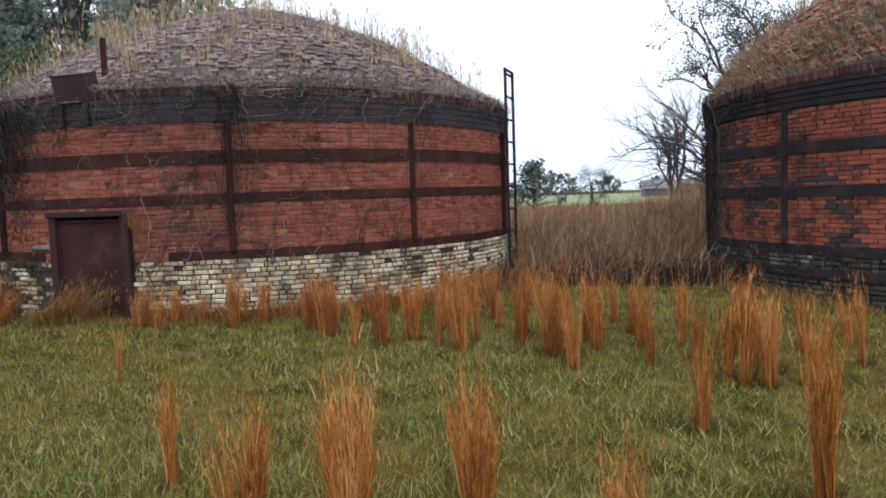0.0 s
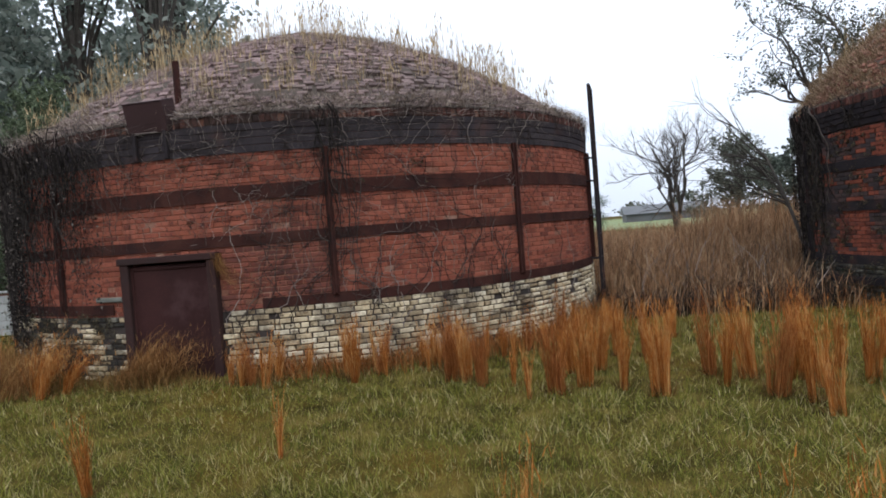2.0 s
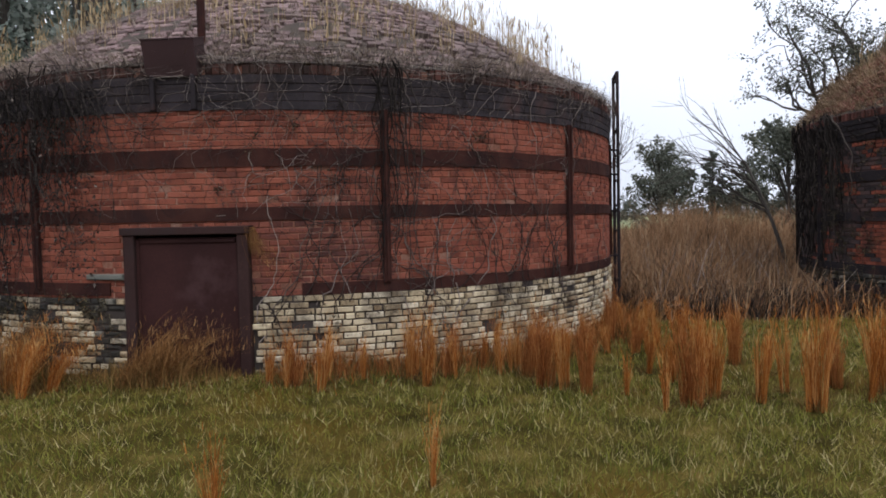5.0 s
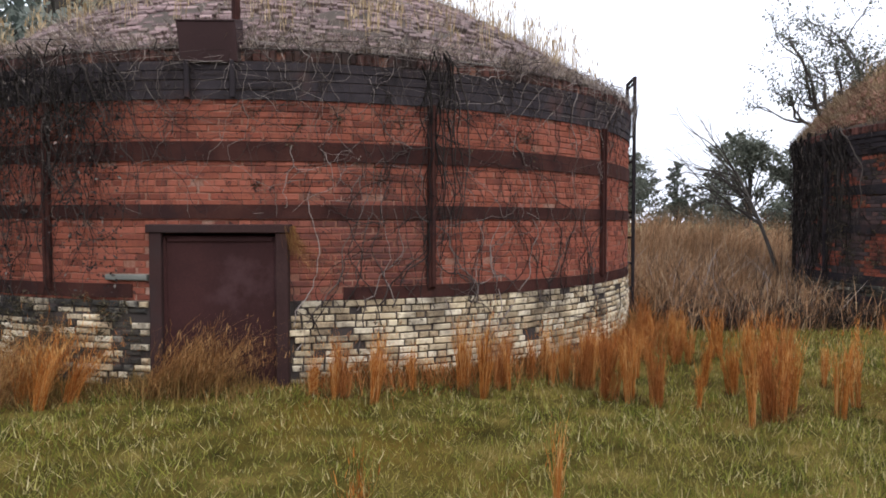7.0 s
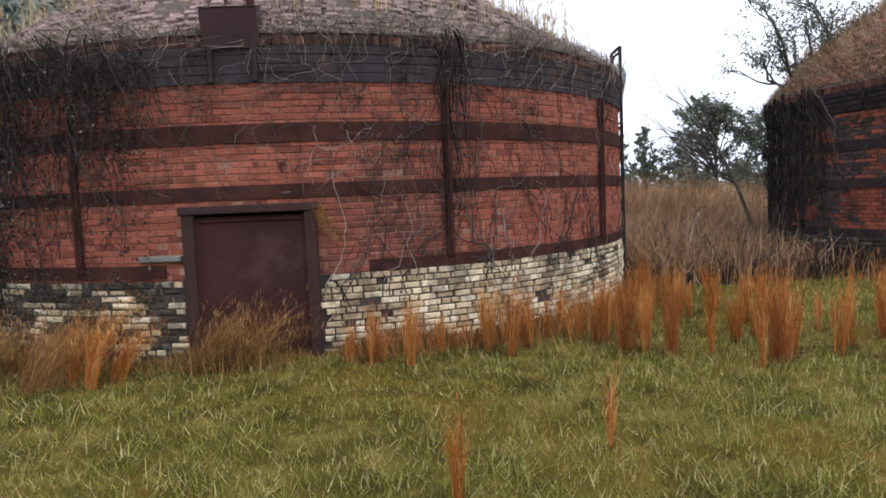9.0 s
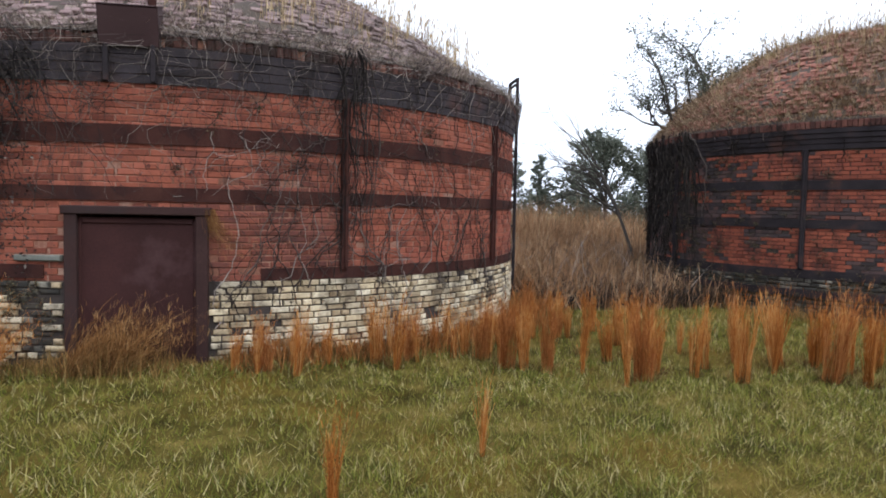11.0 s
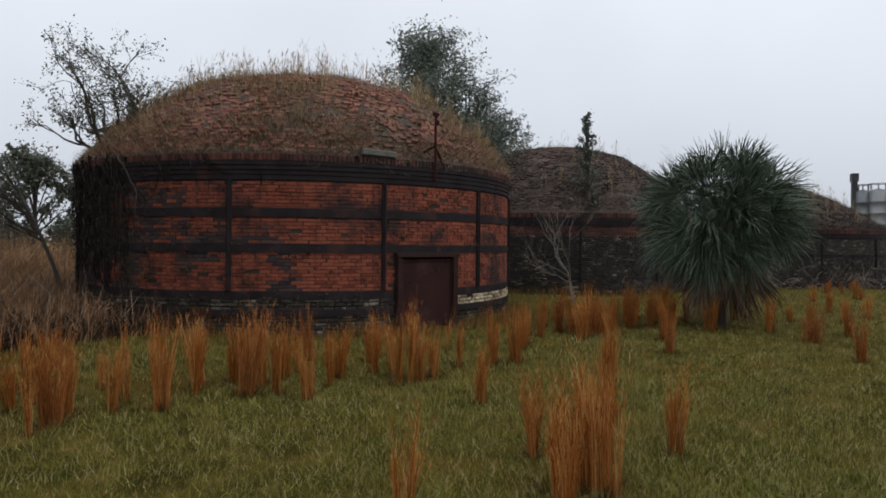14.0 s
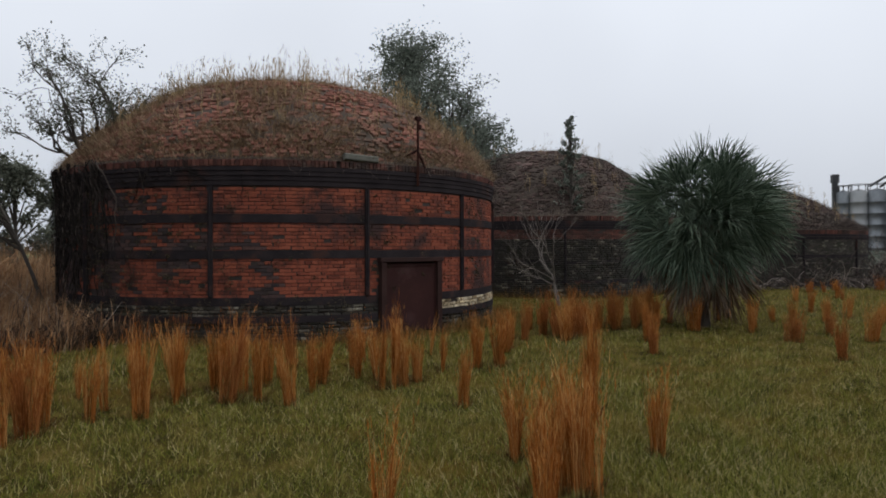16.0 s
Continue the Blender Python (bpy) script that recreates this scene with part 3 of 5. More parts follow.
    if dirty_before:
        grime = np.array([noise.noise(Vector((q[0] * 0.22, q[1] * 5.0, 4.0))) for q in lower])
        dirty = (lower[:, 0] < dirty_before) & (grime + rng.normal(0, 0.12, len(lower)) > -0.06)
        part("stained_brickwork", mesh_from("stained_brickwork", *brick_boxes(lower[dirty], r + 0.022, rise=0.0715, wear=0.012, joint=0.0062), M_WHITE_DIRTY), k, "blackened pale brick courses", "stuff")
        lower = lower[~dirty]
    if pale_past:
        clean = (lower[:, 0] > pale_past) & (lower[:, 1] > 0.3)
        part("pale_brickwork", mesh_from("pale_brickwork", *brick_boxes(lower[clean], r + 0.022, rise=0.0715, wear=0.012, joint=0.0062), M_WHITE), k, "cleaner pale brick beside the door", "stuff")
        lower = lower[~clean]
    part("base_brickwork", mesh_from("base_brickwork", *brick_boxes(lower, r + 0.022, rise=0.0715, wear=0.012, joint=0.0062), pale), k, "courses of worn pale fire brick", "stuff")
    part("brickwork", mesh_from("brickwork", *brick_boxes(upper, r), red), k, "courses of soot-stained red brick", "stuff")
    for z0, z1, a0, a1, out in hoops:
        part("iron_band", mesh_from("iron_band", *arc(r + 0.002, r + 0.016 + out, z0, z1, a0, a1, 0.004), M_IRON_BLACK if sooty_hoops else M_IRON), k)
    for z0, z1, out in stack:
        part("rim_hoop", mesh_from("rim_hoop", *arc(r - 0.02, r + out, z0, z1, -180, 180, 0.005), M_IRON_BLACK if sooty_hoops else M_HOOP), k, "tarred black iron hoop" if sooty_hoops else "weathered grey-black iron hoop")
    edge = stack[-1][1]
    n = int(2 * math.pi * r / 0.078)
    cop = np.stack([np.arange(n) * 360 / n, np.full(n, (edge + rim) / 2), np.full(n, 0.0365), rng.normal(0, 0.004, n)], 1)
    cop = cop[rng.random(n) > 0.04]
    part("coping", mesh_from("coping", *brick_boxes(cop, r + stack[-1][2] - 0.02, rise=rim - edge, depth=0.24, wear=0.01), M_COPING), k, "soldier course of red brick at the rim", "stuff")
    for a in straps:
        m = rad(a)
        v1, q1 = box((math.cos(m) * (r + 0.035), math.sin(m) * (r + 0.035), strap_span[0]), (0.085, 0.05, strap_span[1] - strap_span[0]), m + math.pi / 2)
        v2, q2 = box((math.cos(m) * (r + 0.07), math.sin(m) * (r + 0.07), strap_span[0] + 0.02), (0.03, 0.03, strap_span[1] - strap_span[0] - 0.02), m + math.pi / 2)
        part("iron_strap", mesh_from("iron_strap", *join((v1, q1), (v2, q2)), M_IRON_BLACK if sooty_hoops else M_IRON), k, "upright iron strap")
    if door:
        door_of(k, r + 0.02, door[0], door[1], door[2], "closed rust-brown sheet steel door")
    one = {}
    for rows, material in singles:
        for a, z, half, off in rows:
            key = (material.name, round(half / 0.012))
            if key not in one:
                hv, hq = boxes(np.zeros((1, 3)), np.array([[0, 1.0, 0]]), np.array([[0, 0, 1.0]]), np.array([[1.0, 0, 0]]), half, 0.0295 if material == pale else 0.029, 0.03, 0.009)
                one[key] = mesh_from("brick", hv, hq, material)
            b = part("brick", one[key], k)
            m = rad(a)
            b.location = ((r - (0.004 if material == pale else 0.026) + off) * math.cos(m), (r - (0.004 if material == pale else 0.026) + off) * math.sin(m), z)
            b.rotation_euler = (rng.normal(0, 0.012), rng.normal(0, 0.02), m + rng.normal(0, 0.012))
    return k


R1, R2 = 5.33, 5.08
C1, C2, C3, C4 = (0.0, 0.0), (14.33, -0.55), (28.2, -1.3), (38.7, -7.8)
STACK1 = [(2.84, 2.928, 0.024), (2.935, 3.022, 0.030), (3.03, 3.113, 0.036), (3.12, 3.205, 0.044)]
kiln("domed red brick kiln on pale fire-brick courses, hung with dead vines", C1, R1, 3.33, 5.70, (-100.2, -85.7, 1.53),
     [(1.67, 1.81, -180, 180, 0.006), (2.24, 2.43, -180, 180, 0.01), (0.85, 0.98, -80, 98, 0.008), (0.88, 1.02, -250, -102.6, 0.008)],
     [-178, -146, -113.2, -70, -39.2, -7, 25, 57, 89, 121, 153], 0.85, STACK1, M_RED, M_WHITE, M_MORTAR, M_DOME, (-180, 180), picks=((-85, -42), (0.12, 0.84), (-84, -70.6), (1.0, 1.62)), holes=((-55.3, 1.4, 0.26, 0.45), (-24, 1.2, 0.5, 0.7)), base_mortar=M_MORTAR_DARK, dirty_before=-102)
STACK2 = [(2.78, 2.865, 0.03), (2.875, 2.95, 0.045), (2.96, 3.035, 0.06), (3.045, 3.12, 0.075)]
kiln("domed red brick kiln with soot-black bands and grassy crown", C2, R2, 3.25, 5.58, (-116.8, -100.0, 1.38),
     [(1.46, 1.61, -180, 180, 0.006), (2.11, 2.27, -180, 180, 0.006), (0.61, 0.76, -99.5, 242.8, 0.008), (0.30, 0.42, -99.5, 242.8, 0.03)],
     [-184.3, -151.6, -119.6, -91.5, -59, -27, 5, 37, 69, 101, 133], 0.61, STACK2, M_RED_DIRTY, M_WHITE_DIRTY, M_MORTAR_DARK, M_DOME_RED, (-240, 20), base_z=-0.25, strap_span=(0.76, 2.78), sooty_hoops=True, full=True, pale_past=-100, sooty_before=-152)
STACK3 = [(2.3, 2.38, 0.03), (2.39, 2.47, 0.045), (2.48, 2.58, 0.06)]
kiln("old brick kiln behind a palm, its lower courses blackened", C3, 5.2, 2.75, 5.55, None, [(1.1, 1.25, -180, 180, 0.006), (0.45, 0.58, -180, 180, 0.006)],
     [-180, -147, -114, -81, -48, -15], 1.95, STACK3, M_COPING, M_WHITE_DIRTY, M_MORTAR_DARK, M_DOME_DARK, (-230, -20), base_z=-0.25, strap_span=(0.4, 2.3), sooty_hoops=True, full=True)
kiln("overgrown brick kiln beneath tangled dead brush", C4, 5.0, 2.4, 4.75, None, [(1.2, 1.35, -180, 180, 0.006)],
     [-180, -147, -114, -81], 1.3, [(2.0, 2.1, 0.03), (2.12, 2.22, 0.045)], M_WHITE_DIRTY, M_WHITE_DIRTY, M_MORTAR_DARK, M_DOME_DARK, (-230, -40), base_z=-0.25, strap_span=(0.4, 2.0), sooty_hoops=True)


def on(centre, r, a, z):
    return np.array([centre[0] + r * math.cos(rad(a)), centre[1] + r * math.sin(rad(a)), z])


# ---- iron fittings on the kilns ----
hood = thing("sheet_metal_hood", "brown sheet metal hood on two legs at the kiln rim", "hood", at=(0, 0, 0))
hm = rad(-93.6)
hx, hy = math.cos(hm), math.sin(hm)
tip = 0.26
hu, hw0, hz = np.array([-hy, hx, 0.0]), np.array([hx, hy, 0.0]), np.array([0, 0, 1.0])
hv1, hw1 = hz * math.cos(tip) + hw0 * math.sin(tip), hw0 * math.cos(tip) - hz * math.sin(tip)
hc = hw0 * (R1 + 0.01) + hz * 3.40
part("casing", mesh_from("casing", *boxes(hc[None], hu[None], hv1[None], hw1[None], 0.28, 0.19, 0.14, 0.01), M_HOOD), hood)
part("lid", mesh_from("lid", *boxes((hc + hv1 * 0.197)[None], hu[None], hv1[None], hw1[None], 0.287, 0.006, 0.147, 0.003), M_HOOD), hood)
for s in (-0.22, 0.22):
    cx, cy = hx * (R1 + 0.08) - hy * s, hy * (R1 + 0.08) + hx * s
    part("leg", mesh_from("leg", *box((cx, cy, 2.84), (0.05, 0.05, 0.368), hm + math.pi / 2), M_IRON_BLACK), hood)
pipe = thing("stove_pipe", "thin rusted pipe rising from the dome", "pipe", mesh=mesh_from("stove_pipe", *tube([on(C1, 4.85, -92.4, z) for z in (3.4, 3.7, 4.0, 4.2)], [0.045, 0.045, 0.045, 0.045], 10), M_IRON))

ladder = thing("iron_ladder", "rusted iron ladder standing up past the kiln rim", "ladder")
lx, ly, tx, ty = 5.48, -0.54, 0.13, 0.99
for s in (-1, 1):
    part("ladder_rail", mesh_from("ladder_rail", *box((lx + tx * s * 0.31, ly + ty * s * 0.31, 0.15), (0.06, 0.05, 3.87), math.atan2(ty, tx)), M_IRON_BLACK), ladder)
for z in np.arange(0.5, 4.0, 0.43):
    part("rung", mesh_from("rung", *box((lx, ly, z), (0.562, 0.035, 0.035), math.atan2(ty, tx)), M_IRON_BLACK), ladder)
part("top_bar", mesh_from("top_bar", *box((lx, ly, 4.022), (0.68, 0.055, 0.035), math.atan2(ty, tx)), M_IRON_BLACK), ladder)
for z in (0.95, 1.72, 2.34, 2.75):
    part("bracket", mesh_from("bracket", *tube([on(C1, R1 + 0.0, -9, z), (lx - 0.03, ly - 0.2, z)], 0.018, 4), M_IRON_BLACK), ladder)

post = thing("iron_bracket_post", "rusted iron bracket post braced on the kiln rim", "post")
part("upright", mesh_from("upright", *tube([on(C2, R2 + 0.1, -107.4, 2.86), on(C2, R2 + 0.09, -107.3, 4.22)], 0.032, 4), M_IRON), post)
part("cap", mesh_from("cap", *box(on(C2, R2 + 0.09, -107.3, 4.15), (0.11, 0.07, 0.07), rad(-107 + 90)), M_IRON), post)
part("cleat", mesh_from("cleat", *box(on(C2, R2 + 0.11, -106.9, 3.98), (0.06, 0.05, 0.09), rad(-107 + 90)), M_IRON), post)
part("brace", mesh_from("brace", *tube([on(C2, R2 + 0.08, -107.3, 3.56), on(C2, R2 + 0.02, -103.6, 3.1)], 0.03, 4), M_IRON), post)
part("brace", mesh_from("brace", *tube([on(C2, R2 + 0.08, -107.4, 3.56), on(C2, R2 - 0.35, -111.4, 3.3)], 0.026, 4), M_IRON), post)
sm = rad(-121)
thing("stone_slab", "grey weathered slab lying on the dome edge", "slab", mesh=mesh_from("stone_slab", *box(on(C2, R2 - 0.12, -121, 3.27), (0.68, 0.42, 0.12), sm + math.pi / 2, 0.02, 0.05), M_SLAB))

ledge = thing("ledge_slab", "pale mortared ledge slab set in the kiln wall", "slab", mesh=mesh_from("ledge_slab", *box(on(C1, R1 + 0.015, -103.1, 1.055), (0.46, 0.08, 0.06), rad(-103.1 + 90), 0.012), M_SLAB))

# ---- block wall and far buildings ----
wall_thing = thing("block_wall", "low whitewashed concrete block wall by the trees", "wall")
part("core", mesh_from("core", *box((-19.5, 1.2, -0.1), (26, 0.16, 1.08)), M_MORTAR), wall_thing)
bl = [mesh_from("block", *boxes(np.zeros((1, 3)), np.array([[1.0, 0, 0]]), np.array([[0, 0, 1.0]]), np.array([[0, -1.0, 0]]), h, 0.095, 0.1, 0.008), M_BLOCK) for h in (0.195, 0.094)]
for row in range(5):
    for i in range(28):
        b = part("block", bl[0], wall_thing)
        b.location = (-6.8 - 0.4 * i - (0.2 if row % 2 else 0), 1.17 + rng.normal(0, 0.003), 0.03 + 0.2 * row)
part("cap", mesh_from("cap", *box((-19.5, 1.17, 0.985), (26.1, 0.27, 0.05)), M_BLOCK), wall_thing)


def far_point(yaw, dist):
    return 1.1 + dist * math.cos(rad(yaw)), -13.1 + dist * math.sin(rad(yaw))


def drum(r, z0, z1, sides=28, cone=0.0, ribs=0):
    zs = [z0] + [z0 + (z1 - z0) * (i + 1) / (ribs + 1) for i in range(ribs)] + [z1] if ribs else [z0, z1]
    pts, rr = [], []
    for i, z in enumerate(zs):
        pts.append((0, 0, z)), rr.append(r)
        if 0 < i < len(zs) - 1:
            pts += [(0, 0, z + 0.02), (0, 0, z + 0.14), (0, 0, z + 0.16)]
            rr += [r * 1.03, r * 1.03, r]
    pts.append((0, 0, z1 + max(cone, 0.01))), rr.append(0.02)
    return tube(pts, rr, sides)


def silo(label, yaw, dist, r, top, material, cone, rail=True):
    x, y = far_point(yaw, dist)
    s = thing("silo", label, "silo", "grain silos", at=(x, y, 0))
    part("shell", mesh_from("shell", *drum(r, -0.1, top, 28, cone, 5), material, True), s)
    if rail:
        ring = [(r * 0.97 * math.cos(a), r * 0.97 * math.sin(a), top + 1.0) for a in np.linspace(0, 2 * math.pi, 25)]
        part("guard_rail", mesh_from("guard_rail", *tube(ring, 0.05, 4), M_STEEL_DARK), s)
        for a in np.arange(8) * math.pi / 4:
            part("rail_post", mesh_from("rail_post", *tube([(r * 0.97 * math.cos(a), r * 0.97 * math.sin(a), top), (r * 0.97 * math.cos(a), r * 0.97 * math.sin(a), top + 1.0)], 0.05, 4), M_STEEL_DARK), s)
    return s


def leg_tower(label, yaw, dist, w, top, material):
    x, y = far_point(yaw, dist)
    s = thing("elevator_tower", label, "tower", "grain elevators", at=(x, y, 0))
    part("shaft", mesh_from("shaft", *box((0, 0, -0.1), (w, w, top), 0.3), material), s)
    part("head", mesh_from("head", *box((0, 0, top - 0.3), (w * 1.7, w * 1.3, 1.2), 0.3), material), s)
    for z in np.arange(2.0, top - 1, 1.7):
        part("platform", mesh_from("platform", *box((w * 0.5, -w * 0.5, z), (w * 0.9, w * 0.7, 0.12), 0.3), M_STEEL_DARK), s)
    for d in (0.4, 0.75):
        part("ladder_rail", mesh_from("ladder_rail", *tube([(w * d + 0.1, -w * 0.8, 0), (w * d + 0.1, -w * 0.8, top - 1)], 0.06, 4), M_STEEL_DARK), s)
    return s


SD = 120.0
silo("grey galvanised steel grain silo", 1.98, SD, 0.95, 9.8, M_SILO_GREY, 0.4)
silo("stained white steel grain silo", 1.05, SD, 1.25, 9.9, M_SILO_WHITE, 0.4)
silo("grey galvanised steel grain silo", -0.05, SD, 1.25, 9.9, M_SILO_GREY, 0.4)
silo("small white hopper bin", -1.1, SD, 0.8, 9.9, M_SILO_WHITE, 0.4, False)
silo("large white steel storage tank with dark stains", -4.45, SD, 2.65, 10.0, M_SILO_WHITE, 0.5)
silo("large white steel storage tank", -6.9, SD, 2.4, 9.6, M_SILO_WHITE, 0.5)
leg_tower("thin dark elevator leg beside the silos", 2.5, SD, 0.7, 11.6, M_STEEL_DARK)
leg_tower("galvanised bucket elevator with ladder and platforms", -1.65, SD, 1.1, 13.3, M_SILO_GREY)
leg_tower("tall galvanised bucket elevator with head house", -3.35, SD, 1.2, 15.2, M_SILO_GREY)
for y0, z0, y1, z1, lab in ((-1.5, 13.1, 0.4, 10.5, ""), (-1.5, 12.5, -0.2, 10.3, ""), (-3.3, 14.6, -4.6, 10.5, ""), (-3.3, 14.4, -5.3, 10.6, ""), (-3.2, 12.4, -2.5, 8.4, "")):
    a, b = far_point(y0, SD - 1), far_point(y1, SD - 1)
    thing("grain_spout", "grey steel spout sloping from an elevator head", "pipe", "grain spouts", mesh_from("grain_spout", *tube([(*a, z0), (*b, z1)], 0.16, 8), M_STEEL_DARK))
x, y = far_point(-2.6, SD - 2)
plant = thing("machine_house", "low dark steel machine house among silos", "building", at=(x, y, 0))
part("wall", mesh_from("wall", *box((0, 0, -0.1), (4.6, 3.0, 8.0), rad(-92 + 90 - 0)), M_STEEL_DARK), plant)
part("roof", mesh_from("roof", *box((0, 0, 7.9), (4.9, 3.3, 0.25), rad(-2)), M_SILO_GREY), plant)
x, y = far_point(-9.0, 96)
shed = thing("warehouse", "long warehouse, blue-grey above and white below", "building", at=(x, y, 0))
sy = rad(-99 + 90)
part("upper_wall", mesh_from("upper_wall", *box((0, 0, 2.4), (24, 10, 2.2), sy + math.pi / 2), M_SHED_BLUE), shed)
part("lower_wall", mesh_from("lower_wall", *box((0, 0, -0.1), (23.9, 9.9, 2.5), sy + math.pi / 2), M_SHED_WHITE), shed)
part("roof", mesh_from("roof", *box((0, 0, 4.6), (24.6, 10.6, 0.18), sy + math.pi / 2), M_STEEL_DARK), shed)
barn = thing("barn", "long low grey tin barn across the pasture", "building", at=(27, 134, 0))
part("wall", mesh_from("wall", *box((0, 0, -0.1), (15, 8, 1.9)), M_BARN), barn)
bm = bmesh.new()
rv = [bm.verts.new(p) for p in ((-8, -4.6, 1.7), (8, -4.6, 1.7), (8, 4.6, 1.7), (-8, 4.6, 1.7), (-8, 0, 3.4), (8, 0, 3.4))]
for f in ((0, 1, 5, 4), (2, 3, 4, 5), (0, 4, 3), (1, 2, 5), (3, 2, 1, 0)):
    bm.faces.new([rv[i] for i in f])
rm = bpy.data.meshes.new("roof")
bm.to_mesh(rm), bm.free()
rm.materials.append(M_BARN)
part("roof", rm, barn)

# ---- grass, sedge and reeds ----


def outside(x, y, margin=0.12):
    ok = np.ones(len(x), bool)
    for c, r in ((C1, R1), (C2, R2), (C3, 5.2), (C4, 5.0)):
        ok &= np.hypot(x - c[0], y - c[1]) > r + margin
    return ok


def scatter(n, x0, x1, y0, y1, margin=0.12):
    x, y = rng.uniform(x0, x1, n), rng.uniform(y0, y1, n)
    ok = outside(x, y, margin)
    return np.stack([x[ok], y[ok], lift(x[ok], y[ok]) - 0.01], 1)


gn = 800000
ga = rad(np.where(rng.random(gn) < 0.08, rng.uniform(-180, 180, gn), rng.uniform(-16, 158, gn)))
gd = 0.3 + 48 * rng.random(gn) ** 2.1
gs = rng.random(gn)
gxy = np.stack([7.0 - 6.0 * gs + gd * np.cos(ga), -14.6 + 1.5 * gs + gd * np.sin(ga)], 1)
gok = outside(gxy[:, 0], gxy[:, 1]) & ~((gxy[:, 1] > 1.5) & (rng.random(len(gxy)) < 0.8))
gxy, gd = gxy[gok], gd[gok]
near = np.stack([gxy[:, 0], gxy[:, 1], lift(gxy[:, 0], gxy[:, 1]) - 0.01], 1)
n = len(near)
clump = np.array([noise.noise(Vector((p[0] * 2.1, p[1] * 2.1, 0))) + 0.6 * noise.noise(Vector((p[0] * 0.5, p[1] * 0.5, 5))) for p in near])
gh = rng.uniform(0.04, 0.13, n) * np.clip(1 + 0.55 * clump, 0.5, 1.8)
gw = rng.uniform(0.0032, 0.0062, n) * (1 + gd / 10)
ghd, gln = rng.uniform(0, 6.283, n), rng.uniform(0.1, 1.25, n)
fine = gd < 3.6
tagged(new("meadow_grass", mesh_from("meadow_grass", *join(*[blades(near[k], gh[k], gw[k], ghd[k], gln[k], 0.6, s) for k, s in ((fine, 2), (~fine, 1))]), M_GRASS)),
       "short green and straw-coloured meadow grass", "grass", kind="stuff")


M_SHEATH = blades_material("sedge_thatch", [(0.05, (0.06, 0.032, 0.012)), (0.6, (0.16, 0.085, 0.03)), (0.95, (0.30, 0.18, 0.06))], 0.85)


def tuft(count, height, spread, droop, material, name="sedge"):
    """One tussock: bundles of fine stems from a narrow foot, each bundle with its own height and lean, feathered above."""
    bundles = max(3, int(count / 42))
    ba = rng.uniform(0, 6.283, bundles)
    bd = spread * np.sqrt(rng.random(bundles))
    bh = np.clip(rng.normal(0.88, 0.13, bundles), 0.55, 1.1)
    bh[0] = 1.05
    k = rng.integers(0, bundles, count)
    a, d = rng.uniform(0, 6.283, count), spread * 0.42 * np.sqrt(rng.random(count))
    base = np.stack([bd[k] * np.cos(ba[k]) + d * np.cos(a), bd[k] * np.sin(ba[k]) + d * np.sin(a), np.zeros(count)], 1)
    h = height * bh[k] * np.clip(rng.normal(0.8, 0.2, count), 0.3, 1.15)
    lean = np.abs(rng.normal(0.03, 0.06, count)) + bd[k] / height * 0.3 + droop * rng.uniform(0.3, 1.0, count)
    head = rng.normal(0.1, 0.6, count) if droop > 0.5 else np.where(rng.random(count) < 0.7, ba[k] + rng.normal(0, 0.6, count), a)
    v, f = blades(base, h, rng.uniform(0.003, 0.0062, count), head, lean, 0.9, 3)
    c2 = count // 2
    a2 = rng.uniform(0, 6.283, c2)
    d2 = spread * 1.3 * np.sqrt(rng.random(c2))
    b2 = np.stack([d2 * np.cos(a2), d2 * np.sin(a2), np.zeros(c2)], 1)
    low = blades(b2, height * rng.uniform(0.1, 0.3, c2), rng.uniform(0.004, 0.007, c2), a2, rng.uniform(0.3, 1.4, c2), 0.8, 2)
    many = count * 2
    k = rng.integers(0, count, many)
    hd = np.stack([np.cos(head[k]), np.sin(head[k]), 0 * a[k]], 1)
    rise = rng.uniform(0.4, 0.97, many)
    top = base[k] + hd * (h[k] * lean[k] * rise ** 1.9)[:, None]
    top[:, 2] += h[k] * rise * (1 - 0.25 * np.minimum(lean[k], 2) * rise)
    feather = blades(top, height * rng.uniform(0.05, 0.13, many), rng.uniform(0.003, 0.008, many), rng.uniform(0, 6.283, many), rng.uniform(0.1, 0.5, many), 0.5, 2)
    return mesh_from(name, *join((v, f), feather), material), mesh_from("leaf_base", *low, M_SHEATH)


# each tussock mesh stands about one metre high; kinds run from thin to broad
TUFTS = [tuft(60, 1.0, 0.035, 0.05, M_SEDGE), tuft(100, 1.0, 0.045, 0.05, M_SEDGE), tuft(160, 1.0, 0.062, 0.04, M_SEDGE), tuft(200, 1.0, 0.08, 0.06, M_SEDGE), tuft(210, 1.0, 0.09, 0.07, M_SEDGE_DARK),
         tuft(290, 1.0, 0.115, 0.06, M_SEDGE), tuft(320, 1.0, 0.14, 0.08, M_SEDGE_DARK)]
DROOP = [tuft(210, 0.95, 0.15, 1.1, M_TAWNY), tuft(190, 0.85, 0.15, 1.5, M_TAWNY), tuft(170, 1.0, 0.12, 0.8, M_SEDGE), tuft(160, 0.95, 0.17, 1.25, M_TAWNY)]


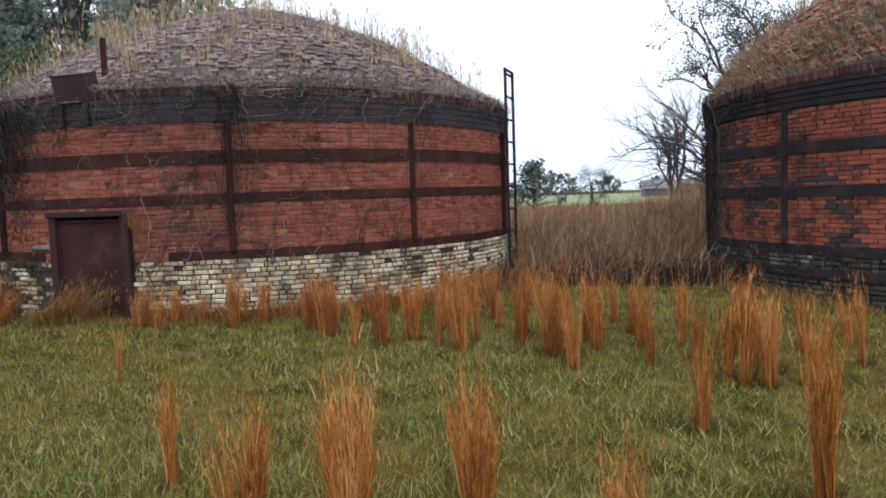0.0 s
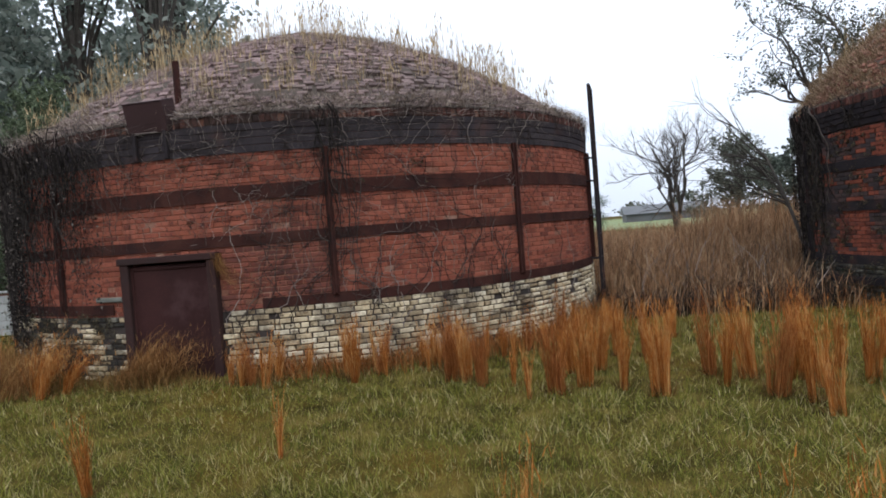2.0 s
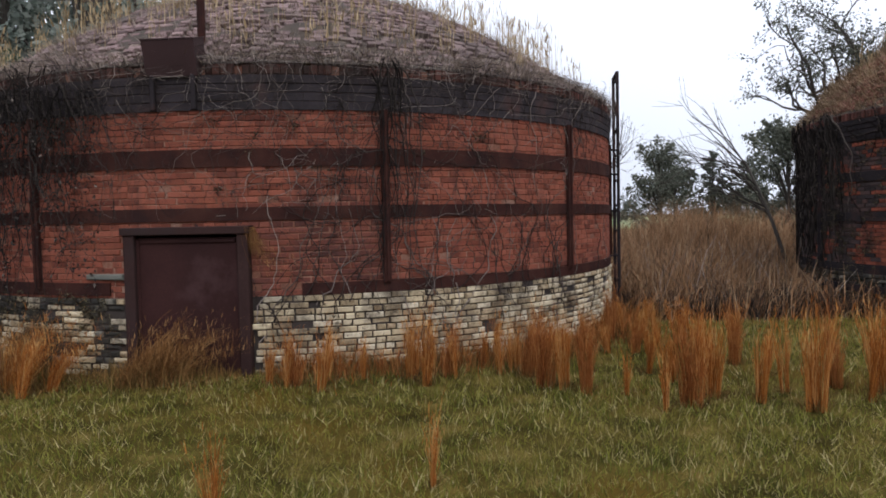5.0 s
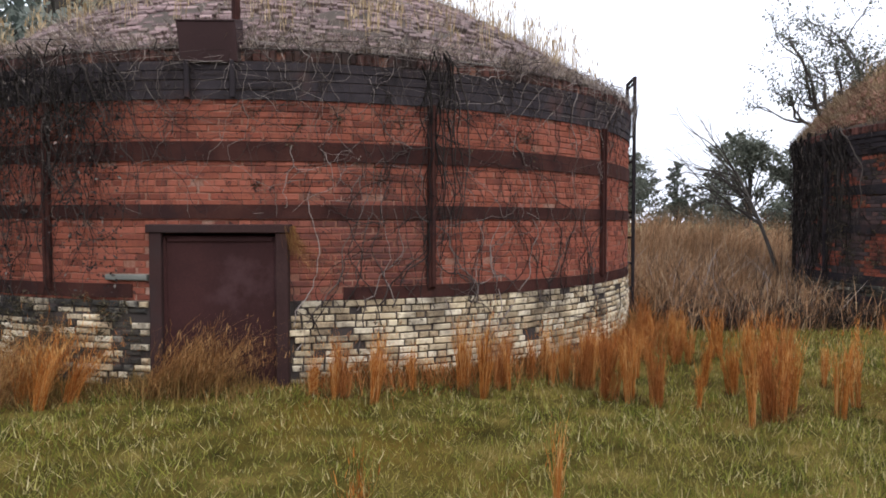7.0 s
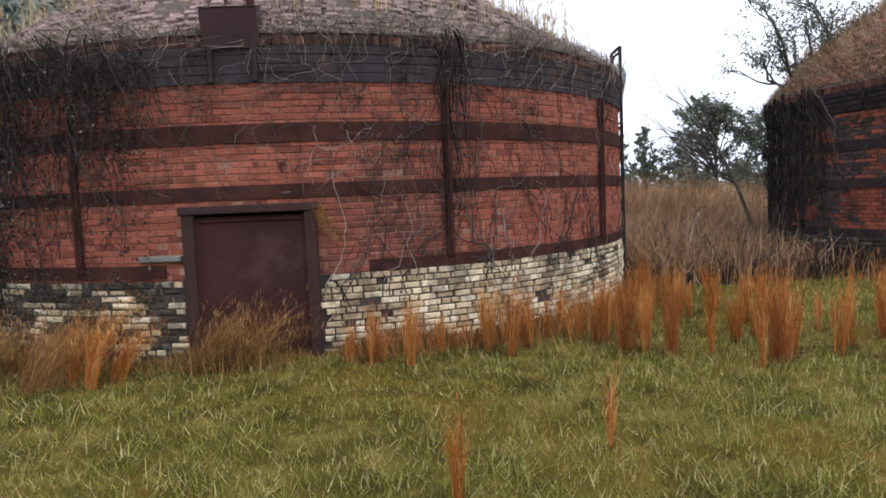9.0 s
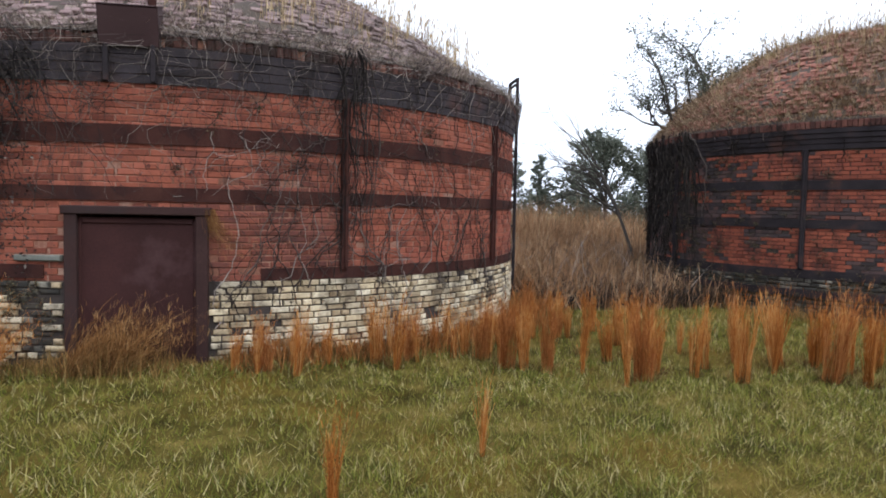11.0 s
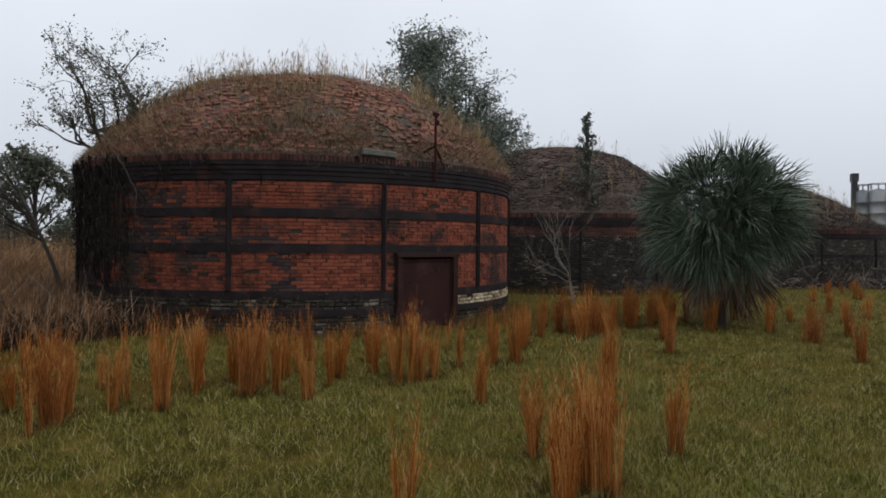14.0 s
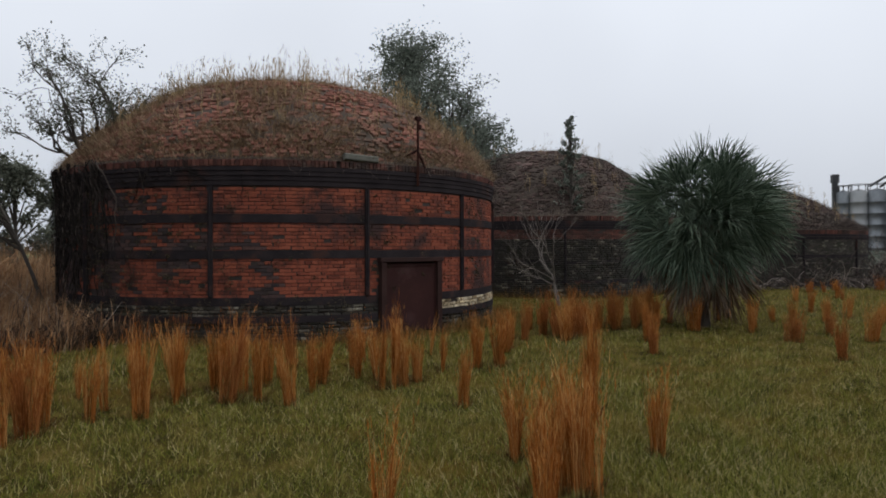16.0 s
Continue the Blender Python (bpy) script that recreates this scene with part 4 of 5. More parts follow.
def plant_tuft(x, y, kind=None, scale=None, pool=TUFTS, words="upright tussock of russet broomsedge in the meadow"):
    k = int(rng.integers(0, len(pool))) if kind is None else kind
    s = rng.uniform(0.6, 0.9) if scale is None else scale
    t = thing("sedge_tussock", words, "grass tussock", "broomsedge tussocks", None, (x, y, float(lift(np.array(x), np.array(y))) - 0.01))
    t.rotation_euler = (rng.normal(0, 0.05), rng.normal(0, 0.05), rng.normal(0, 0.45) if pool is DROOP else rng.uniform(0, 6.28))
    t.scale = (s ** 0.5 * rng.uniform(0.85, 1.15), s ** 0.5 * rng.uniform(0.85, 1.15), s)
    part("seed_stem", pool[k][0], t, kind="stuff")
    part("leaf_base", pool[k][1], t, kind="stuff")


# single tussocks on the open meadow: place, kind and height
for x, y, k, s in ((4.36, -10.83, 1, 0.76), (5.18, -11.48, 5, 0.76), (5.73, -11.48, 5, 0.92), (5.64, -11.36, 3, 0.84), (5.57, -11.20, 2, 0.78), (6.25, -11.23, 3, 0.84), (6.31, -11.30, 2, 0.76), (6.14, -10.80, 1, 0.74), (6.20, -10.75, 1, 0.7),
                   (7.95, -10.75, 2, 1.08), (8.02, -10.68, 1, 1.0), (6.90, -11.68, 1, 0.74), (6.94, -11.63, 1, 0.66), (7.60, -9.50, 1, 0.76), (7.55, -9.45, 0, 0.66), (2.35, -8.50, 0, 0.62), (1.26, -9.30, 1, 0.64), (4.30, -7.04, 0, 0.66), (4.12, -6.48, 0, 0.5)):
    plant_tuft(x, y, k, s)
# the belt between the first kiln and the second
for x, y, h in ((5.50, -7.10, 0.92), (5.17, -6.80, 0.78), (5.56, -6.45, 0.72), (4.85, -6.60, 0.78), (6.43, -6.52, 0.88), (6.46, -7.27, 0.92), (6.70, -7.50, 0.88), (7.39, -6.85, 0.80), (6.70, -7.90, 0.65),
                (7.90, -7.30, 0.62), (8.25, -7.00, 0.70), (8.50, -7.35, 0.68), (8.14, -8.18, 0.98), (8.00, -8.10, 0.88), (8.32, -8.22, 0.8), (8.71, -8.19, 0.66), (9.53, -8.03, 0.66), (9.98, -8.35, 0.78), (10.28, -8.56, 0.86), (10.10, -8.30, 0.80)):
    plant_tuft(x, y, int(rng.choice([1, 2, 3, 3, 4])), h * rng.uniform(1.0, 1.08))
for x, y, h in ((5.02, -5.78, 0.72), (5.61, -5.16, 0.62), (5.30, -5.00, 0.70), (5.40, -4.10, 0.60), (6.10, -4.05, 0.52), (7.44, -7.55, 0.62), (8.49, -7.73, 0.82), (9.36, -7.47, 0.86), (8.60, -6.16, 0.68), (6.84, -6.60, 0.80),
                (7.36, -6.18, 0.70), (7.97, -5.83, 0.70), (4.57, -6.87, 0.75), (3.60, -6.15, 0.70), (4.57, -5.46, 0.55), (6.14, -6.78, 0.86), (6.95, -6.96, 0.88), (3.75, -6.35, 0.64), (7.84, -6.66, 0.60), (6.12, -6.28, 0.76), (4.7, -5.9, 0.6), (7.2, -5.5, 0.7), (9.0, -6.9, 0.7)):
    plant_tuft(x, y, int(rng.choice([1, 2, 2, 3, 4])), h * rng.uniform(1.0, 1.08))
for i in range(10):
    f = rng.random()
    plant_tuft(4.8 + 6.5 * f + rng.normal(0, 0.3), -4.9 - 1.9 * math.sin(f * 2.4) + rng.normal(0, 0.3), int(rng.integers(0, 4)), rng.uniform(0.45, 0.7))
# along the foot of the first kiln
for x, y, h in ((2.10, -5.65, 0.75), (2.26, -5.95, 0.84), (1.26, -5.75, 0.62), (0.95, -5.88, 0.56), (3.0, -5.05, 0.66), (3.42, -6.04, 0.76), (3.3, -5.6, 0.66), (2.5, -5.55, 0.6)):
    plant_tuft(x, y, int(rng.choice([2, 3, 4])), h, words="rusty broomsedge tussock against the kiln foot")
for i in range(34):
    a = rng.uniform(-84, -26)
    p = on(C1, R1 + rng.uniform(0.25, 1.3), a, 0)
    plant_tuft(p[0], p[1], int(rng.choice([0, 0, 1, 1, 2, 4])), rng.uniform(0.4, 0.72), words="rusty broomsedge tussock against the kiln foot")
for a, d in ((-111, 0.6), (-108.5, 0.8), (-106, 0.95), (-113, 0.8), (-117, 0.5), (-109, 1.1), (-105, 0.7), (-121, 0.7), (-97, 0.3), (-95.5, 0.4), (-98, 0.45), (-94, 0.4), (-119, 0.9), (-114.5, 0.45)):
    p = on(C1, R1 + d, a, 0)
    plant_tuft(p[0], p[1], None, rng.uniform(0.7, 1.0), DROOP, "drooping tawny broomsedge tussock by the kiln door")
for i in range(16):
    p = on(C1, R1 + rng.uniform(0.5, 2.2), rng.uniform(-150, -116), 0)
    plant_tuft(p[0], p[1], int(rng.integers(0, 3)), rng.uniform(0.5, 0.8), DROOP if i % 3 else TUFTS)
# before the third kiln and the palm, and thinner beyond
for x, y, h in ((14.72, -6.97, 0.70), (14.84, -7.53, 0.68), (15.21, -7.74, 0.80), (15.70, -8.50, 0.80), (16.77, -8.64, 0.84), (17.60, -9.13, 0.74), (18.32, -9.55, 0.74), (16.84, -10.98, 0.72), (12.49, -10.13, 0.56), (19.24, -10.13, 0.72),
                (15.33, -11.88, 0.65), (16.36, -11.03, 0.66), (13.49, -12.73, 0.64), (16.04, -13.09, 0.74), (14.03, -9.66, 0.75), (16.55, -8.11, 0.80), (17.35, -6.86, 0.72), (15.79, -6.81, 0.5), (16.61, -12.40, 0.48), (16.32, -9.96, 0.74)):
    plant_tuft(x, y, int(rng.choice([3, 4, 5, 6])), h * 1.06)
for i in range(24):
    f = rng.random()
    plant_tuft(11.0 + 7.5 * f, -7.3 - 1.6 * f + rng.normal(0, 0.45), int(rng.integers(2, 7)), rng.uniform(0.62, 0.9))
for i in range(30):
    plant_tuft(rng.uniform(15, 34), rng.uniform(-17, -10.8), None, rng.uniform(0.4, 0.75))


def foot_weeds(centre, r, count, arc_range, words, material, tall=(0.1, 0.38)):
    a = rad(rng.uniform(*arc_range, count))
    d = r + 0.04 + np.abs(rng.normal(0, 0.3, count))
    x, y = centre[0] + d * np.cos(a), centre[1] + d * np.sin(a)
    base = np.stack([x, y, lift(x, y) - 0.02], 1)
    patchy = np.array([noise.noise(Vector((p[0] * 1.1, p[1] * 1.1, 9))) for p in base])
    h = rng.uniform(*tall, count) * np.clip(0.8 + patchy, 0.2, 1.6)
    tagged(new("foot_weeds", mesh_from("foot_weeds", *blades(base, h, rng.uniform(0.005, 0.012, count), rng.uniform(0, 6.283, count), rng.uniform(0.1, 0.9, count), 0.8, 2), material)), words, "weeds", kind="stuff")


M_FOOT = blades_material("dim_foot_weeds", [(0.05, (0.07, 0.05, 0.015)), (0.5, (0.19, 0.115, 0.036)), (0.95, (0.40, 0.22, 0.075))], 0.8)
foot_weeds(C1, R1, 12000, (-175, -10), "straggling brown and green weeds along the kiln foot", M_FOOT)
foot_weeds(C1, R1 + 0.1, 2200, (-84, -24), "wispy russet dead grass along the kiln foot", M_SEDGE_DARK, (0.2, 0.55))
foot_weeds(C2, R2, 7000, (-225, -40), "dark straggling weeds along the kiln foot", M_FOOT)
foot_weeds(C3, 5.2, 3500, (-200, -60), "straggling weeds along the kiln foot", M_FOOT, (0.15, 0.5))

reed_at = np.concatenate([scatter(60000, 4.2, 12.5, -2.2, 14, 0.2), scatter(20000, -8, 34, 4, 30, 0.3), scatter(8000, -10, 44, 28, 60, 0.3)])
reed_at = reed_at[~((reed_at[:, 1] < -0.6) & (rng.random(len(reed_at)) < 0.6))]
swell = np.array([noise.noise(Vector((p[0] * 0.9, p[1] * 0.9, 2))) + 0.7 * noise.noise(Vector((p[0] * 2.6, p[1] * 2.6, 7))) for p in reed_at])
n = len(reed_at)
rh = rng.uniform(0.35, 1.15, n) * np.clip(0.75 + (reed_at[:, 1] + 2) * 0.06, 0.7, 1.15) * np.clip(1 + 0.45 * swell, 0.45, 1.3)
bank = (reed_at[:, 1] > 8) & (reed_at[:, 0] > 0.5 + 0.364 * (reed_at[:, 1] + 13))
rh = np.where(bank, rh * 1.75, rh)
reed_head = 3.0 * swell + rng.normal(0, 1.2, n)
tagged(new("dead_reeds", mesh_from("dead_reeds", *blades(reed_at, rh, np.where(reed_at[:, 1] > 14, 0.035, 0.013) * rng.uniform(0.5, 1.4, n), reed_head, np.abs(rng.normal(0.6, 0.5, n)), 1.0, 2), M_REED)),
       "dense brown dead reeds filling the ground behind the kilns", "reeds", kind="stuff")
stalk_at = scatter(260, 5.2, 11.5, -1.4, 9, 0.3)
pieces = []
for p in stalk_at:
    d = np.array([rng.normal(0, 0.35), rng.normal(0, 0.35), 1.0])
    for j in range(int(rng.integers(2, 6))):
        e = d + rng.normal(0, 0.35, 3)
        q = p + np.array([rng.normal(0, 0.1), rng.normal(0, 0.1), 0])
        ln = rng.uniform(0.5, 1.15)
        pieces.append(tube([q, q + e * ln * 0.5 + rng.normal(0, 0.04, 3), q + e * ln * 0.85 + rng.normal(0, 0.12, 3) - np.array([0, 0, 0.1])], [0.007, 0.005, 0.002], 3))
tagged(new("dead_brambles", mesh_from("dead_brambles", *join(*pieces), M_VINE)), "tangled grey bramble stems among the reeds", "brambles", kind="stuff")
# low dark blades that make a darker band at the front of the reeds
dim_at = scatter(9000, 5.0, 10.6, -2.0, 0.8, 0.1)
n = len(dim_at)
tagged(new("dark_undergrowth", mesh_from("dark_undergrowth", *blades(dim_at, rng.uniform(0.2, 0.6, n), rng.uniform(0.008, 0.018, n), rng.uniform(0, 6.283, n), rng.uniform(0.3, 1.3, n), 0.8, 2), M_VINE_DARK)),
       "dark low leaning blades between the kilns", "undergrowth", kind="stuff")


def crown_weeds(centre, r, rim, top, count, stalks, material, words, arc_range=(-180, 180), reach=0.97, full=False, bald=-0.22, tall_by=1.0, bare=None):
    q = np.where(rng.random(count) < 0.22, rng.uniform(0.88, 1.0, count), np.sqrt(rng.random(count)) * reach)
    a = rad(rng.uniform(arc_range[0], arc_range[1], count))
    base = np.stack([centre[0] + q * r * np.cos(a), centre[1] + q * r * np.sin(a), rim + (top - rim) * dome_height(q, full) - 0.02], 1)
    pat = np.array([noise.noise(Vector((p[0] * 0.9, p[1] * 0.9, p[2] * 0.9 + 3.0))) for p in base])
    keep = pat > bald + rng.normal(0, 0.12, count)
    if bare:
        edge = np.hypot((np.degrees(a) - bare[0]) / bare[1], (q - bare[2]) / bare[3]) + 0.5 * pat
        keep &= (edge > 1) | (rng.random(count) < 0.12)
    base, q, a = base[keep], q[keep], a[keep]
    n = len(base)
    low = blades(base, rng.uniform(0.08, 0.28, n) * tall_by, rng.uniform(0.008, 0.018, n), a + rng.normal(0, 1.1, n), rng.uniform(0.3, 1.5, n), 0.7, 1)
    ra = rad(rng.uniform(arc_range[0], arc_range[1], count // 5))
    rq = rng.uniform(0.955, 1.005, len(ra))
    rb = np.stack([centre[0] + rq * r * np.cos(ra), centre[1] + rq * r * np.sin(ra), rim + (top - rim) * dome_height(np.minimum(rq, 1), full) - 0.01], 1)
    ring = blades(rb, rng.uniform(0.05, 0.2, len(ra)), rng.uniform(0.007, 0.016, len(ra)), ra + rng.normal(0, 0.9, len(ra)), rng.uniform(0.3, 1.8, len(ra)), 0.7, 2)
    hubs = np.sqrt(rng.random(stalks // 7)) * 0.93
    ha = rad(rng.uniform(arc_range[0], arc_range[1], stalks // 7))
    hub = np.repeat(np.arange(stalks // 7), 7)
    bx = centre[0] + hubs[hub] * r * np.cos(ha[hub]) + rng.normal(0, 0.06, len(hub))
    by = centre[1] + hubs[hub] * r * np.sin(ha[hub]) + rng.normal(0, 0.06, len(hub))
    hq = np.hypot(bx - centre[0], by - centre[1]) / r
    sb = np.stack([bx, by, rim + (top - rim) * dome_height(np.minimum(hq, 1), full) - 0.03], 1)[hq < 0.97]
    m = len(sb)
    sh = rng.uniform(0.25, 0.78, m) * rng.uniform(0.6, 1.3, stalks // 7)[hub[hq < 0.97]]
    tall = blades(sb, sh, rng.uniform(0.005, 0.010, m), rng.uniform(0, 6.283, m), np.abs(rng.normal(0.12, 0.1, m)), 1.0, 3)
    plume_at = sb + np.stack([0 * sh, 0 * sh, sh * 0.78], 1)
    plume = blades(plume_at, rng.uniform(0.08, 0.17, m), rng.uniform(0.012, 0.024, m), rng.uniform(0, 6.283, m), rng.uniform(0.1, 0.5, m), 0.5, 2)
    tagged(new("dome_weeds", mesh_from("dome_weeds", *join(low, ring), material)), words, "weeds", kind="stuff")
    tagged(new("dome_plumes", mesh_from("dome_plumes", *join(tall, plume), M_PLUME)), "tall straw plumes standing on the dome", "weeds", kind="stuff")


crown_weeds(C1, R1, 3.33, 5.70, 52000, 3400, M_STRAW, "straw-coloured dead weeds matted over the dome", bald=-0.1, tall_by=0.75)
crown_weeds(C2, R2, 3.25, 5.58, 66000, 2600, M_STRAW_BROWN, "thick brown dead grass over the dome", full=True, bald=-0.26, tall_by=1.05, bare=(-108, 24, 0.68, 0.24))
crown_weeds(C3, 5.2, 2.75, 5.55, 6000, 300, M_VINE, "thin dark dead weeds over the dome", (-230, -20), full=True, bald=-0.3)
crown_weeds(C4, 5.0, 2.4, 4.75, 18000, 500, M_VINE, "thick dead weeds over the overgrown dome", (-230, -20), bald=-0.5)

# ---- vines ----


def vines(centre, r, specs, words, material, rim, door=None):
    """Creepers that wander over a drum. specs: count, angles, top z, bottom z, radius, wander."""
    pieces = []
    for count, (a0, a1), (z0, z1), (b0, b1), (t0, t1), wander in specs:
        for i in range(count):
            a, z, goal = rng.uniform(a0, a1), rng.uniform(z0, z1), rng.uniform(b0, b1)
            th = rng.uniform(t0, t1)
            down = -1 if goal < z else 1
            pts, bend = [], rng.normal(0, 0.6)
            steps = int(abs(goal - z) / 0.07) + 3
            for s in range(steps):
                out = 0.03 + 0.05 * max(0.0, z - rim + 0.55) / 0.3 if z > rim - 0.55 else 0.032
                out = min(out, 0.11)
                if door and door[0] < a < door[1] and z < door[2]:
                    break
                pts.append(on(centre, r + out + 0.02 * math.sin(s * 0.9 + i), a, z))
                bend = 0.82 * bend + rng.normal(0, wander)
                a += bend * 0.9 / r * 5.3 * 0.75
                z += down * 0.07 * max(0.15, math.cos(bend * 0.8))
            if len(pts) > 3:
                pieces.append(tube(pts, np.linspace(th, th * 0.45, len(pts)), 4))
            if len(pts) > 12 and rng.random() < 0.8:
                k = int(rng.integers(3, len(pts) - 6))
                sub, aa, zz, bb = [], math.degrees(math.atan2(pts[k][1] - centre[1], pts[k][0] - centre[0])), pts[k][2], rng.choice([-1, 1]) * 1.0
                for s in range(int(rng.integers(5, 16))):
                    if door and door[0] < aa < door[1] and zz < door[2]:
                        break
                    sub.append(on(centre, r + 0.045, aa, zz))
                    bb = 0.85 * bb + rng.normal(0, wander)
                    aa += bb * 0.8
                    zz += 0.05 * rng.uniform(-0.2, 1.0) * down
                    if zz > rim - 0.1:
                        break
                if len(sub) > 3:
                    pieces.append(tube(sub, np.linspace(th * 0.6, th * 0.3, len(sub)), 4))
    pieces = [p for p in pieces if len(p[0]) > 12]
    tagged(new("dead_vines", mesh_from("dead_vines", *join(*pieces), material)), words, "vines", kind="stuff")


vines(C1, R1, [(64, (-118, -33), (3.1, 3.4), (0.9, 2.7), (0.0025, 0.005), 0.42), (44, (-86, -30), (0.2, 0.9), (1.5, 3.1), (0.0045, 0.008), 0.34),
               (190, (-120, -22), (2.8, 3.45), (2.3, 3.0), (0.002, 0.0042), 0.7), (22, (-86, -74), (2.1, 2.4), (1.6, 1.9), (0.0025, 0.005), 0.7)],
      "leafless pale creepers clinging to the kiln wall", M_VINE, 3.33, (-102, -86, 1.65))
vines(C1, R1 + 0.01, [(70, (-116, -55), (2.6, 3.4), (0.9, 2.4), (0.002, 0.004), 0.5), (36, (-84, -40), (0.6, 1.2), (1.4, 2.8), (0.002, 0.0045), 0.45)],
      "fine dark creepers netting the kiln wall", M_VINE_DARK, 3.33, (-102, -84, 1.65))
vines(C1, R1 + 0.04, [(330, (-128, -12), (3.25, 3.5), (2.95, 3.2), (0.002, 0.0042), 1.1), (90, (-128, -12), (3.1, 3.3), (3.4, 3.6), (0.002, 0.004), 0.9)],
      "grey twiggy creeper tangle along the kiln rim", M_VINE, 3.6, (-102, -86, 1.65))
# real creepers, thickened left of the door to stand in for tree shade
vines(C1, R1 + 0.05, [(460, (-175, -126), (3.0, 3.5), (0.1, 2.2), (0.005, 0.013), 0.22), (130, (-126, -103), (2.9, 3.45), (0.4, 2.8), (0.004, 0.009), 0.25), (16, (-72, -68), (3.2, 3.4), (0.7, 1.8), (0.005, 0.010), 0.13)],
      "dense dark curtain of dead creepers over the kiln side", M_VINE_DARK, 3.33, (-102, -86, 1.65))
vines(C2, R2 + 0.02, [(90, (-190, -60), (3.1, 3.4), (2.85, 3.05), (0.002, 0.005), 1.0)],
      "thin grey creepers along the tarred rim", M_VINE, 3.5)
vines(C2, R2, [(260, (-225, -178), (2.8, 3.35), (0.2, 2.0), (0.006, 0.014), 0.2), (26, (-176, -140), (2.9, 3.35), (2.4, 3.0), (0.006, 0.012), 0.5)],
      "dark dead creepers hanging from the rim", M_VINE_DARK, 3.25)


M_WALLWEED = blades_material("dried_wall_weeds", [(0.05, (0.035, 0.028, 0.02)), (0.6, (0.085, 0.07, 0.042)), (0.95, (0.19, 0.155, 0.09))], 0.9)


def moss_tufts(centre, r, count, arc_range, z_range, words):
    c = np.array([on(centre, r + 0.03, rng.uniform(*arc_range), rng.uniform(*z_range)) for i in range(count)])
    k = rng.integers(0, count, count * 45)
    p = c[k] + rng.normal(0, 1, (len(k), 3)) * (np.array([0.045, 0.045, 0.042]) * rng.uniform(0.4, 1.3, count)[k][:, None])
    d = np.hypot(p[:, 0] - centre[0], p[:, 1] - centre[1])
    f = np.maximum(1, (r + 0.015) / d)
    p[:, 0], p[:, 1] = centre[0] + (p[:, 0] - centre[0]) * f, centre[1] + (p[:, 1] - centre[1]) * f
    tagged(new("wall_weeds", mesh_from("wall_weeds", *leaves(p, np.full(len(p), 0.024)), M_WALLWEED)), words, "weeds", kind="stuff")


moss_tufts(C2, R2, 120, (-190, -80), (0.85, 2.75), "small dark dried weeds rooted in the brick joints")
moss_tufts(C1, R1, 14, (-110, -40), (1.9, 2.8), "small dried weeds rooted in the brick joints")
moss_tufts(C1, R1 + 0.03, 110, (-130, -101.5), (0.1, 0.9), "dark creeping growth on the pale kiln foot")
moss_tufts(C2, R2, 70, (-186, -150), (0.8, 2.75), "dark dried growth on the sooty kiln side")
moss_tufts(C2, R2, 130, (-190, -120), (0.0, 0.75), "dark creeping growth on the kiln foot")

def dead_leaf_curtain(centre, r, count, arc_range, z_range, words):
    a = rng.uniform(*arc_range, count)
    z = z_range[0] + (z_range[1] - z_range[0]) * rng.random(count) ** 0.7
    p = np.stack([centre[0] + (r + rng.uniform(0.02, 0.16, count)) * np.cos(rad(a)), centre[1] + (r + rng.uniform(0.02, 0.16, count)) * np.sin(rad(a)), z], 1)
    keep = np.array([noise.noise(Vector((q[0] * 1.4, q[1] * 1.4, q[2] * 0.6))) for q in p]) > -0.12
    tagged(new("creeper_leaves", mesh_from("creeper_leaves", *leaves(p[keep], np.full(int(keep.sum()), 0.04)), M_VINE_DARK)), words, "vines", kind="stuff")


# dark leaves on the first kiln are added in place of the trees' shade
dead_leaf_curtain(C1, R1, 20000, (-176, -123), (0.3, 3.4), "withered dark creeper leaves darkening the kiln side")
dead_leaf_curtain(C1, R1, 2600, (-123, -103), (0.4, 3.3), "thin withered creeper leaves added to darken the wall beside the kiln door")
dead_leaf_curtain(C2, R2, 3000, (-222, -180), (0.3, 3.3), "withered dark creeper leaves darkening the kiln side")

# ---- trees ----


def grow(base, direction, length, radius, depth, spread, gravity, pieces, tips, split=(2, 4), kink=0.18):
    pts, p, d = [np.array(base)], np.array(base, float), np.array(direction, float)
    n = 5
    for i in range(n):
        d = d + rng.normal(0, kink, 3) + np.array([0, 0, gravity])
        d /= np.linalg.norm(d)
        p = p + d * length / n
        pts.append(p.copy())
    pieces.append(tube(pts, np.linspace(radius, radius * 0.55, n + 1), 5 if depth > 1 else 3))
    tips += pts[2:] if depth <= 1 else []
    if depth <= 0:
        return
    for i in range(int(rng.integers(split[0], split[1] + 1))):
        k = int(rng.integers(2, n + 1))
        e = d + rng.normal(0, spread, 3)
        e /= np.linalg.norm(e)
        grow(pts[k], e, length * rng.uniform(0.55, 0.85), radius * 0.55, depth - 1, spread, gravity, pieces, tips, split, kink)


